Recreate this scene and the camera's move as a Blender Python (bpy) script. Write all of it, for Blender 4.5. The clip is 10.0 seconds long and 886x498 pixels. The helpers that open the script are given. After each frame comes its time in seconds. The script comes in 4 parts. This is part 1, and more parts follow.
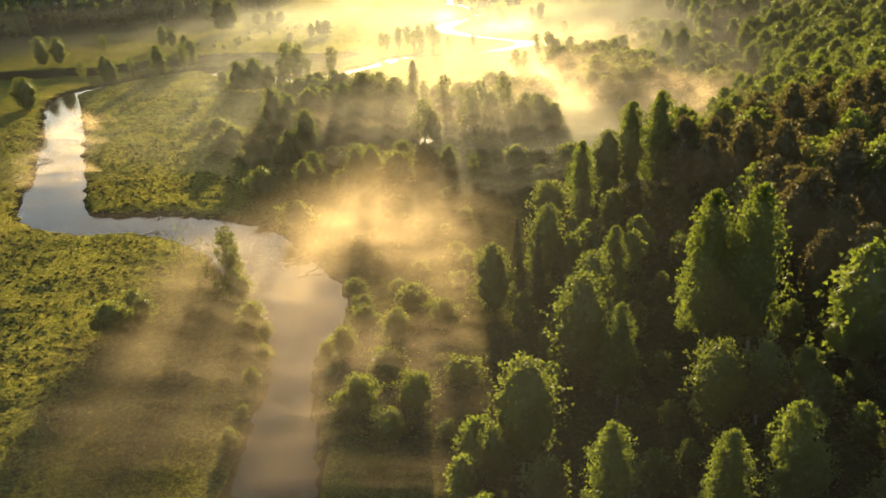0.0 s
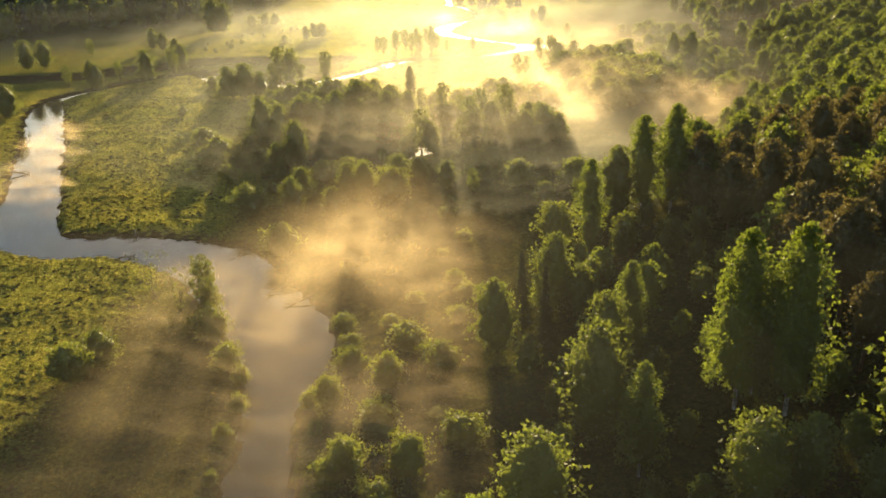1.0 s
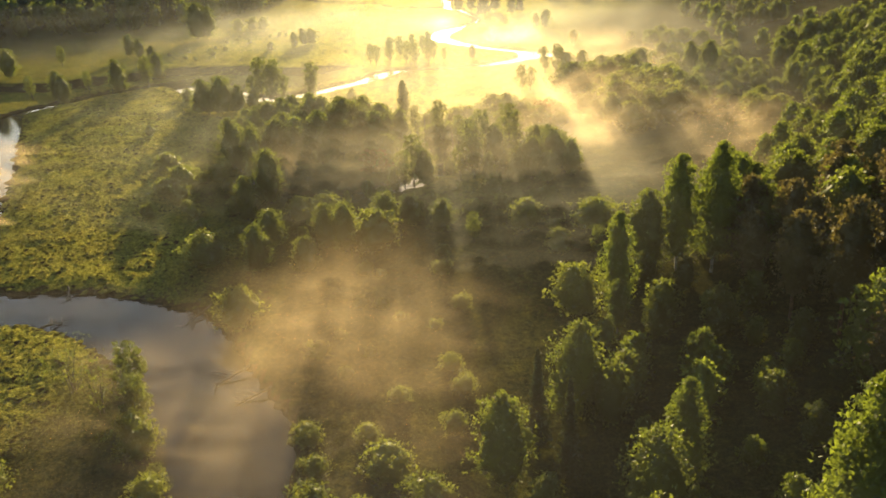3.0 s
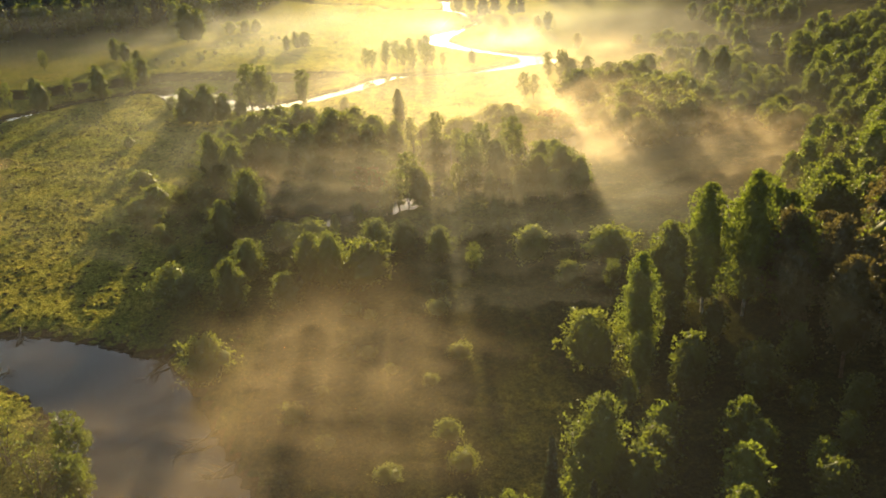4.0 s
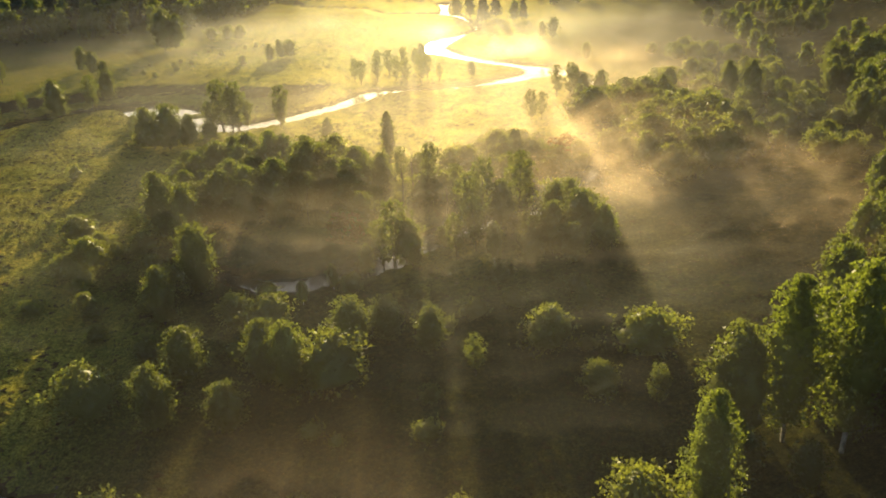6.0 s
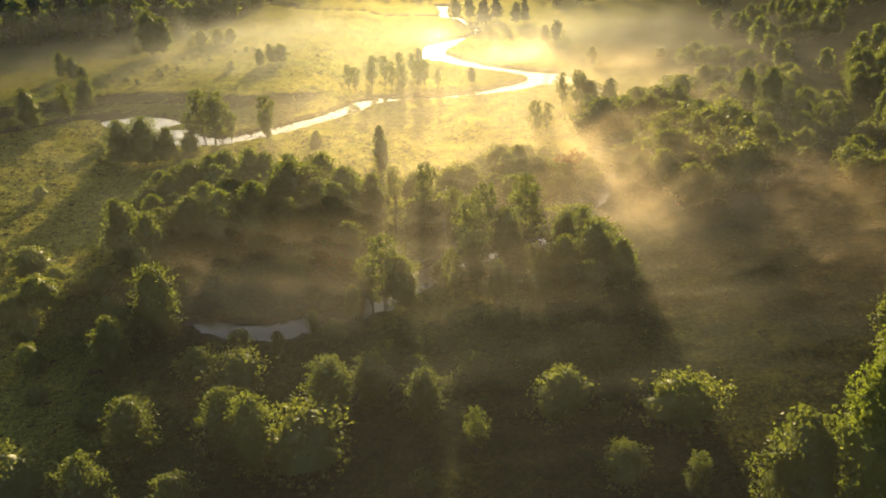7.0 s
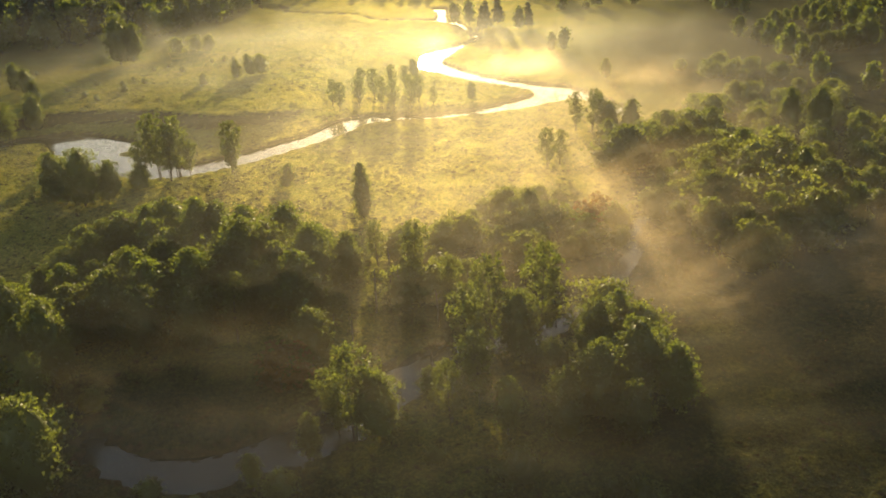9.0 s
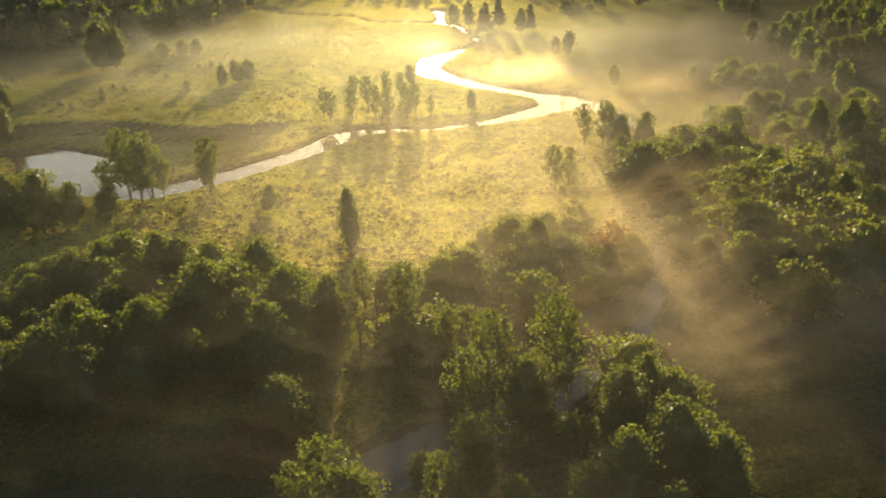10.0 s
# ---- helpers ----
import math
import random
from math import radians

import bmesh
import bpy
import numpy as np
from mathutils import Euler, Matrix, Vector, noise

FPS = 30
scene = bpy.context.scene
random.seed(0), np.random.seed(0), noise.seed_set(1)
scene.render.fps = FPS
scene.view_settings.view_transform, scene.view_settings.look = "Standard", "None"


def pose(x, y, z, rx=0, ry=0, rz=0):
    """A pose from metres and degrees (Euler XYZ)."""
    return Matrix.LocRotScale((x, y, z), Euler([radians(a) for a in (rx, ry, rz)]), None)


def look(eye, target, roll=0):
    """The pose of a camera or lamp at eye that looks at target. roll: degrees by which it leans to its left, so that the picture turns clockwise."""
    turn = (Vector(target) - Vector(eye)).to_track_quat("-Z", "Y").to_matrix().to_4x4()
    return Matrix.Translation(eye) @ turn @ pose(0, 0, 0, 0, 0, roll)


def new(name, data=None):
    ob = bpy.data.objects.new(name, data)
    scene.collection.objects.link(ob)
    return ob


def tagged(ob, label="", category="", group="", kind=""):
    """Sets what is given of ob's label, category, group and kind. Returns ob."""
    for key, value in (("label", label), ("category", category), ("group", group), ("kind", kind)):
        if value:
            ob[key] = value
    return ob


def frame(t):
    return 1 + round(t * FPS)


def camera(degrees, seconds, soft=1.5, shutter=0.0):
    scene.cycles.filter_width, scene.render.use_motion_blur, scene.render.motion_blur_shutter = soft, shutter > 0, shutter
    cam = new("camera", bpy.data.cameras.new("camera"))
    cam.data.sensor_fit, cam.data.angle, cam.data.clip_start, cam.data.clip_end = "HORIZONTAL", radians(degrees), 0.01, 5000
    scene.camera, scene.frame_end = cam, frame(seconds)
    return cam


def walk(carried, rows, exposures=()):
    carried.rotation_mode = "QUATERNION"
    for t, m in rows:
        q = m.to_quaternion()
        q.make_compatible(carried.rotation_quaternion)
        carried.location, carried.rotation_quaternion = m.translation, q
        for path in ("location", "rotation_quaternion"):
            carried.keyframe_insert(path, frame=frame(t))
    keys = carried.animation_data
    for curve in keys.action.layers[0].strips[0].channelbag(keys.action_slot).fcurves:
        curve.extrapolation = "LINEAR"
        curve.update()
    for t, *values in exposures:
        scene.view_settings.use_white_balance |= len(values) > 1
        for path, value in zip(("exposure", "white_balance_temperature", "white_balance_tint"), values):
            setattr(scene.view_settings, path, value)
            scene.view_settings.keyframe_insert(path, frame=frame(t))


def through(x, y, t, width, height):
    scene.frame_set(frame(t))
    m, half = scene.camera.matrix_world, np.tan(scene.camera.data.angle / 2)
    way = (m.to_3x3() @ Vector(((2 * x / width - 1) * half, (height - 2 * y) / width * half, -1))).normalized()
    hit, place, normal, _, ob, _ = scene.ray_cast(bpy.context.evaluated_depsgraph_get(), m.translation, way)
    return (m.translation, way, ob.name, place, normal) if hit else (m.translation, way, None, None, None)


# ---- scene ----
import functools

cam = camera(60.0, 10.0, soft=1.9)
# seconds, eye x, y, z, yaw, pitch, roll
ROWS = [
    (0, 2.34, 0.50, 55.04, 0.97, -22.79, -2.76),
    (0.5, 2.54, 6.56, 54.98, 0.95, -22.79, -2.74),
    (1, 2.75, 12.89, 54.91, 0.93, -22.78, -2.72),
    (1.5, 2.96, 19.46, 54.83, 0.91, -22.78, -2.70),
    (2, 3.18, 26.25, 54.74, 0.89, -22.78, -2.68),
    (2.5, 3.40, 33.24, 54.64, 0.87, -22.78, -2.66),
    (3.25, 3.73, 44.05, 54.47, 0.84, -22.78, -2.63),
    (4, 4.07, 55.20, 54.28, 0.81, -22.78, -2.60),
    (4.5, 4.30, 62.79, 54.13, 0.79, -22.78, -2.58),
    (5, 4.53, 70.50, 53.98, 0.77, -22.78, -2.56),
    (5.5, 4.77, 78.31, 53.82, 0.74, -22.78, -2.54),
    (6.25, 5.13, 90.18, 53.55, 0.71, -22.77, -2.51),
    (7, 5.49, 102.21, 53.26, 0.68, -22.77, -2.48),
    (7.5, 5.74, 110.29, 53.06, 0.66, -22.77, -2.46),
    (8, 5.99, 118.42, 52.84, 0.64, -22.77, -2.44),
    (8.5, 6.25, 126.59, 52.61, 0.62, -22.77, -2.42),
    (9, 6.51, 134.78, 52.38, 0.60, -22.77, -2.40),
    (9.5, 6.77, 143.01, 52.13, 0.58, -22.77, -2.38),
    (10, 7.03, 151.25, 51.87, 0.56, -22.77, -2.36),
]
walk(cam, [(t, pose(x, y, z, 90 + pitch, 0, yaw) @ pose(0, 0, 0, 0, 0, roll)) for t, x, y, z, yaw, pitch, roll in ROWS],
     exposures=[(0, 1.44), (5, 1.3), (10, 1.1)])
scene.cycles.transparent_max_bounces = 128

# ---- light: a low warm morning sun ahead, and a clear hazy sky ----
SUN_ELEVATION, SUN_AZIMUTH = 8.5, -1.6  # degrees above the horizon; clockwise from +y
SUN_WAY = Vector((math.sin(radians(SUN_AZIMUTH)) * math.cos(radians(SUN_ELEVATION)),
                  math.cos(radians(SUN_AZIMUTH)) * math.cos(radians(SUN_ELEVATION)), math.sin(radians(SUN_ELEVATION))))
sun_data = bpy.data.lights.new("sun", "SUN")
sun_data.energy, sun_data.angle, sun_data.color = 6.6, radians(0.6), (1.0, 0.785, 0.40)
sun = new("sun", sun_data)
sun.matrix_world = look((SUN_WAY * 300)[:], (0, 0, 0))

world = bpy.data.worlds.new("sky")
scene.world = world
world.use_nodes = True
wt = world.node_tree
sky = wt.nodes.new("ShaderNodeTexSky")
sky.sky_type, sky.sun_disc = "NISHITA", False
sky.sun_elevation, sky.sun_rotation = radians(SUN_ELEVATION), radians(SUN_AZIMUTH)
sky.air_density, sky.dust_density, sky.ozone_density = 1.0, 1.0, 1.0
wt.links.new(sky.outputs["Color"], wt.nodes["Background"].inputs["Color"])
wt.nodes["Background"].inputs["Strength"].default_value = 0.085

RNG = np.random.default_rng(7)


# ---- node helpers ----
def material(name):
    m = bpy.data.materials.new(name)
    m.use_nodes = True
    m.node_tree.nodes.clear()
    return m, m.node_tree.nodes, m.node_tree.links


def link_in(links, socket, value):
    if isinstance(value, bpy.types.NodeSocket):
        links.new(value, socket)
    elif isinstance(value, tuple) and socket.type == "RGBA" and len(value) == 3:
        socket.default_value = (*value, 1)
    else:
        socket.default_value = value


def noise_tex(nodes, links, vector, scale, detail=3.0, rough=0.55):
    n = nodes.new("ShaderNodeTexNoise")
    n.inputs["Scale"].default_value, n.inputs["Detail"].default_value, n.inputs["Roughness"].default_value = scale, detail, rough
    links.new(vector, n.inputs["Vector"])
    return n.outputs["Fac"]


def ramp(nodes, links, fac, *stops):
    r = nodes.new("ShaderNodeValToRGB")
    e = r.color_ramp.elements
    while len(e) < len(stops):
        e.new(0.5)
    for el, (at, c) in zip(e, stops):
        el.position, el.color = at, (*c, 1) if isinstance(c, tuple) else (c, c, c, 1)
    links.new(fac, r.inputs["Fac"])
    return r.outputs["Color"]


def mix_colour(nodes, links, fac, a, b, kind="MIX"):
    n = nodes.new("ShaderNodeMix")
    n.data_type, n.blend_type = "RGBA", kind
    link_in(links, n.inputs["Factor"], fac)
    link_in(links, n.inputs[6], a)
    link_in(links, n.inputs[7], b)
    return n.outputs[2]


def maths(nodes, links, op, a, b=0.0, clamp=False):
    n = nodes.new("ShaderNodeMath")
    n.operation, n.use_clamp = op, clamp
    link_in(links, n.inputs[0], a)
    link_in(links, n.inputs[1], b)
    return n.outputs[0]


def mix_shader(nodes, links, fac, a, b):
    n = nodes.new("ShaderNodeMixShader")
    link_in(links, n.inputs[0], fac)
    links.new(a, n.inputs[1])
    links.new(b, n.inputs[2])
    return n.outputs[0]


def finish(nodes, links, shader):
    out = nodes.new("ShaderNodeOutputMaterial")
    links.new(shader, out.inputs["Surface"])


# ---- materials ----
def leaf_material(name, dark, light, glow, share=0.45):
    """Thin leaves: light from the front, and light shining through. Colours vary by tree and by clump."""
    m, nodes, links = material(name)
    place = nodes.new("ShaderNodeTexCoord").outputs["Object"]
    info = nodes.new("ShaderNodeObjectInfo").outputs["Random"]
    grain = noise_tex(nodes, links, place, 0.9, 2)
    island = nodes.new("ShaderNodeNewGeometry").outputs["Random Per Island"]
    f = maths(nodes, links, "ADD", maths(nodes, links, "MULTIPLY", info, 0.45), maths(nodes, links, "MULTIPLY", island, 0.3))
    f = maths(nodes, links, "ADD", f, maths(nodes, links, "MULTIPLY", grain, 0.35), True)
    front = mix_colour(nodes, links, f, tuple(c * 1.2 for c in dark), tuple(c * 1.2 for c in light))
    d = nodes.new("ShaderNodeBsdfDiffuse")
    links.new(front, d.inputs["Color"])
    t = nodes.new("ShaderNodeBsdfTranslucent")
    links.new(mix_colour(nodes, links, f, tuple(c * 0.55 for c in glow), tuple(c * 0.88 for c in glow)), t.inputs["Color"])
    g = nodes.new("ShaderNodeBsdfGlossy")
    g.inputs["Roughness"].default_value = 0.5
    both = mix_shader(nodes, links, share, d.outputs[0], t.outputs[0])
    finish(nodes, links, mix_shader(nodes, links, 0.03, both, g.outputs[0]))
    return m


def bark_material(name, dark, light, scale=3.0):
    m, nodes, links = material(name)
    place = nodes.new("ShaderNodeTexCoord").outputs["Object"]
    stretch = nodes.new("ShaderNodeMapping")
    stretch.inputs["Scale"].default_value = (1, 1, 0.35)
    links.new(place, stretch.inputs["Vector"])
    grain = noise_tex(nodes, links, stretch.outputs[0], scale, 5, 0.7)
    p = nodes.new("ShaderNodeBsdfPrincipled")
    links.new(ramp(nodes, links, grain, (0.35, dark), (0.62, light)), p.inputs["Base Color"])
    p.inputs["Roughness"].default_value = 0.9
    finish(nodes, links, p.outputs[0])
    return m


def ground_material():
    """Rough meadow: dewy green and straw-coloured grass in patches, bare peat where the banks are steep."""
    m, nodes, links = material("meadow_ground")
    place = nodes.new("ShaderNodeTexCoord").outputs["Object"]
    broad = noise_tex(nodes, links, place, 0.035, 4, 0.6)
    patch = noise_tex(nodes, links, place, 0.22, 4, 0.65)
    grain = noise_tex(nodes, links, place, 1.3, 4, 0.7)
    green = ramp(nodes, links, patch, (0.3, (0.034, 0.047, 0.010)), (0.55, (0.085, 0.098, 0.020)), (0.75, (0.14, 0.13, 0.032)))
    straw = ramp(nodes, links, grain, (0.3, (0.045, 0.045, 0.012)), (0.65, (0.16, 0.14, 0.038)))
    grass = mix_colour(nodes, links, ramp(nodes, links, broad, (0.4, 0.25), (0.62, 0.7)), green, straw)
    # patches of dark sedge colour that also stand for shade on the ground
    dim = nodes.new("ShaderNodeAttribute")
    dim.attribute_name = "painted_shade"
    painted_shade = maths(nodes, links, "MULTIPLY", dim.outputs["Fac"], ramp(nodes, links, patch, (0.25, 0.6), (0.5, 1.0)), True)
    shaded_sedge = ramp(nodes, links, grain, (0.3, (0.012, 0.015, 0.006)), (0.7, (0.04, 0.042, 0.014)))
    grass = mix_colour(nodes, links, painted_shade, grass, shaded_sedge)
    slope = nodes.new("ShaderNodeSeparateXYZ")
    links.new(nodes.new("ShaderNodeNewGeometry").outputs["True Normal"], slope.inputs[0])
    steep = ramp(nodes, links, slope.outputs["Z"], (0.78, 1.0), (0.93, 0.0))
    earth = ramp(nodes, links, grain, (0.3, (0.022, 0.016, 0.009)), (0.7, (0.06, 0.042, 0.02)))
    fine = noise_tex(nodes, links, place, 3.6, 3, 0.7)
    grass = mix_colour(nodes, links, 1.0, grass, ramp(nodes, links, fine, (0.36, 0.5), (0.64, 1.4)), "MULTIPLY")
    colour = mix_colour(nodes, links, steep, grass, earth)
    p = nodes.new("ShaderNodeBsdfDiffuse")
    p.inputs["Roughness"].default_value = 1.0
    links.new(colour, p.inputs["Color"])
    bump = nodes.new("ShaderNodeBump")
    bump.inputs["Strength"].default_value, bump.inputs["Distance"].default_value = 0.9, 0.35
    links.new(maths(nodes, links, "ADD", maths(nodes, links, "ADD", grain, patch), maths(nodes, links, "MULTIPLY", fine, 0.5)), bump.inputs["Height"])
    links.new(bump.outputs[0], p.inputs["Normal"])
    blades = nodes.new("ShaderNodeBsdfGlossy")  # light that shines on through the standing grass
    blades.inputs["Roughness"].default_value = 0.75
    links.new(mix_colour(nodes, links, 1.0, colour, (3.1, 2.85, 1.95), "MULTIPLY"), blades.inputs["Color"])
    links.new(bump.outputs[0], blades.inputs["Normal"])
    share = maths(nodes, links, "MULTIPLY", maths(nodes, links, "SUBTRACT", 1.0, steep), ramp(nodes, links, grain, (0.3, 0.22), (0.65, 0.52)))
    # the painted shade also weakens the light through the grass
    share = maths(nodes, links, "MULTIPLY", share, maths(nodes, links, "SUBTRACT", 1.0, maths(nodes, links, "MULTIPLY", painted_shade, 0.8)))
    finish(nodes, links, mix_shader(nodes, links, share, p.outputs[0], blades.outputs[0]))
    return m


def water_material():
    m, nodes, links = material("river_water")
    place = nodes.new("ShaderNodeTexCoord").outputs["Object"]
    ripple = noise_tex(nodes, links, place, 0.9, 3, 0.5)
    slick = noise_tex(nodes, links, place, 0.06, 3, 0.6)
    p = nodes.new("ShaderNodeBsdfPrincipled")
    p.inputs["Base Color"].default_value = (0.012, 0.012, 0.010, 1)
    p.inputs["IOR"].default_value = 1.333
    links.new(ramp(nodes, links, slick, (0.35, 0.03), (0.7, 0.09)), p.inputs["Roughness"])
    bump = nodes.new("ShaderNodeBump")
    bump.inputs["Strength"].default_value, bump.inputs["Distance"].default_value = 0.025, 0.03
    links.new(ripple, bump.inputs["Height"])
    links.new(bump.outputs[0], p.inputs["Normal"])
    finish(nodes, links, p.outputs[0])
    return m


def mist_material(name, offset, wisp=0.08, through=0.22, tint=(0.96, 0.83, 0.62)):
    """A thin sheet of fine droplets: most light passes, the rest is scattered onwards."""
    m, nodes, links = material(name)
    place = nodes.new("ShaderNodeTexCoord").outputs["Object"]
    shift = nodes.new("ShaderNodeMapping")
    shift.inputs["Location"].default_value = (offset * 13.7, offset * -9.1, offset * 31.0)
    shift.inputs["Scale"].default_value = (1, 0.8, 1)
    links.new(place, shift.inputs["Vector"])
    big = noise_tex(nodes, links, shift.outputs[0], 0.045, 3, 0.55)
    small = noise_tex(nodes, links, shift.outputs[0], 0.16, 4, 0.6)
    body = maths(nodes, links, "ADD", maths(nodes, links, "MULTIPLY", big, 0.65), maths(nodes, links, "MULTIPLY", small, 0.35))
    puff = ramp(nodes, links, body, (0.38, wisp), (0.6, 1.0))
    thick = nodes.new("ShaderNodeAttribute")
    thick.attribute_name = "thickness"
    alpha = maths(nodes, links, "MULTIPLY", puff, thick.outputs["Fac"], True)
    t = nodes.new("ShaderNodeBsdfTranslucent")
    t.inputs["Color"].default_value = (*tint, 1)
    lobes = []
    for rough in (0.78, 0.52):  # droplets throw most light onwards
        g = nodes.new("ShaderNodeBsdfGlossy")
        g.inputs["Roughness"].default_value = rough
        g.inputs["Color"].default_value = (*tint, 1)
        lobes.append(g.outputs[0])
    clear = nodes.new("ShaderNodeBsdfTransparent")
    haze = mix_shader(nodes, links, through, mix_shader(nodes, links, 0.02, *lobes), t.outputs[0])
    finish(nodes, links, mix_shader(nodes, links, alpha, clear.outputs[0], haze))
    return m


def curtain_material(name, offset, tint, onward=0.5, wisp=0.1, low=0.38, high=0.62):
    """Hanging droplets with the light behind them: a lobe straight onwards and a broad one all round."""
    m, nodes, links = material(name)
    place = nodes.new("ShaderNodeTexCoord").outputs["Object"]
    shift = nodes.new("ShaderNodeMapping")
    shift.inputs["Location"].default_value = (offset * 13.7, offset * -9.1, offset * 31.0)
    links.new(place, shift.inputs["Vector"])
    big = noise_tex(nodes, links, shift.outputs[0], 0.07, 2, 0.5)
    small = noise_tex(nodes, links, shift.outputs[0], 0.22, 4, 0.6)
    body = maths(nodes, links, "ADD", maths(nodes, links, "MULTIPLY", big, 0.65), maths(nodes, links, "MULTIPLY", small, 0.35))
    puff = ramp(nodes, links, body, (low, wisp), (high, 1.0))
    thick = nodes.new("ShaderNodeAttribute")
    thick.attribute_name = "thickness"
    alpha = maths(nodes, links, "MULTIPLY", puff, thick.outputs["Fac"], True)
    t = nodes.new("ShaderNodeBsdfTranslucent")
    t.inputs["Color"].default_value = (*tint, 1)
    r = nodes.new("ShaderNodeBsdfRefraction")
    r.inputs["Color"].default_value = (*tint, 1)
    r.inputs["Roughness"].default_value, r.inputs["IOR"].default_value = 0.82, 1.7
    clear = nodes.new("ShaderNodeBsdfTransparent")
    haze = mix_shader(nodes, links, onward, t.outputs[0], r.outputs[0])
    finish(nodes, links, mix_shader(nodes, links, alpha, clear.outputs[0], haze))
    return m


LEAF_BIRCH = leaf_material("birch_leaves", (0.044, 0.062, 0.010), (0.085, 0.105, 0.018), (0.26, 0.32, 0.030))
LEAF_ALDER = leaf_material("alder_leaves", (0.040, 0.050, 0.010), (0.075, 0.085, 0.018), (0.22, 0.26, 0.030))
LEAF_WILLOW = leaf_material("willow_leaves", (0.048, 0.060, 0.011), (0.095, 0.108, 0.022), (0.30, 0.335, 0.036))
LEAF_PINE = leaf_material("pine_needles", (0.048, 0.044, 0.018), (0.092, 0.076, 0.030), (0.18, 0.145, 0.036), 0.4)
LEAF_SPRUCE = leaf_material("spruce_needles", (0.010, 0.016, 0.006), (0.024, 0.032, 0.011), (0.070, 0.085, 0.020), 0.25)
LEAF_RUST = leaf_material("rusty_leaves", (0.06, 0.03, 0.008), (0.14, 0.06, 0.015), (0.30, 0.13, 0.02))
LEAF_GRASS = leaf_material("tussock_grass", (0.04, 0.048, 0.012), (0.11, 0.11, 0.028), (0.17, 0.165, 0.03), 0.6)
BARK_DARK = bark_material("dark_bark", (0.018, 0.014, 0.010), (0.07, 0.055, 0.04))
BARK_BIRCH = bark_material("birch_bark", (0.05, 0.045, 0.04), (0.42, 0.40, 0.36))
BARK_PINE = bark_material("pine_bark", (0.04, 0.022, 0.012), (0.17, 0.085, 0.04))
BARK_DEAD = bark_material("dead_wood", (0.05, 0.04, 0.03), (0.16, 0.13, 0.10))
GROUND = ground_material()
WATER = water_material()


# ---- mesh helpers ----
def mesh_from(name, verts, faces, mat, smooth=False):
    me = bpy.data.meshes.new(name)
    verts, n = np.asarray([tuple(v) for v in verts] if isinstance(verts, list) else verts, np.float32), len(faces[0])
    idx = np.asarray(faces, np.int32)
    me.vertices.add(len(verts))
    me.vertices.foreach_set("co", verts.ravel())
    me.loops.add(idx.size)
    me.loops.foreach_set("vertex_index", idx.ravel())
    me.polygons.add(len(idx))
    me.polygons.foreach_set("loop_start", np.arange(0, idx.size, n, dtype=np.int32))
    me.materials.append(mat)
    if smooth:
        me.polygons.foreach_set("use_smooth", [True] * len(me.polygons))
    me.update(calc_edges=True)
    return me


def part(name, me, parent, label=""):
    ob = new(name, me)
    ob.parent = parent
    return tagged(ob, label)


@functools.lru_cache(maxsize=None)
def noise_table(seed):
    return np.random.default_rng(seed).random((256, 256))


def lattice(xs, ys, seed):
    """Smooth value noise between 0 and 1 at the given places (whole steps of 1)."""
    table = noise_table(seed)
    ix, iy = np.floor(xs).astype(int), np.floor(ys).astype(int)
    fx, fy = xs - ix, ys - iy
    fx, fy = fx * fx * (3 - 2 * fx), fy * fy * (3 - 2 * fy)
    a, b = table[ix % 256, iy % 256], table[(ix + 1) % 256, iy % 256]
    c, d = table[ix % 256, (iy + 1) % 256], table[(ix + 1) % 256, (iy + 1) % 256]
    return (a * (1 - fx) + b * fx) * (1 - fy) + (c * (1 - fx) + d * fx) * fy


def step(lo, hi, v):
    k = np.clip((v - lo) / (hi - lo), 0, 1)
    return k * k * (3 - 2 * k)


def spline(points, n=6):
    """A smooth run of (x, y, half width) through the given ones."""
    p = np.array([points[0], *points, points[-1]], float)
    out = []
    for i in range(1, len(p) - 2):
        for k in range(n):
            t = k / n
            out.append(0.5 * (2 * p[i] + (p[i + 1] - p[i - 1]) * t + (2 * p[i - 1] - 5 * p[i] + 4 * p[i + 1] - p[i + 2]) * t * t
                              + (3 * p[i] - p[i - 1] - 3 * p[i + 1] + p[i + 2]) * t ** 3))
    out.append(p[-1])
    return np.array(out)


# ---- the river's course: x, y, half width ----
COURSE_NEAR = [(-4, -40, 6), (-12, 20, 5.5), (-18, 65, 4.8), (-19.5, 80, 3.4), (-21.2, 97, 3.9), (-22.0, 108, 7.0), (-26.5, 119, 7.6),
               (-33, 129, 7.2), (-40.5, 140, 7.8), (-51, 147, 6.6), (-63, 151, 6.0), (-76, 152, 5.6), (-86, 160, 6.4), (-92, 173, 7.2),
               (-100, 193, 6.2), (-117, 232, 6.6), (-137, 276, 6.2), (-146.5, 301, 4.2), (-142, 317, 3.8), (-126, 339, 3.8), (-117, 347, 4.2)]
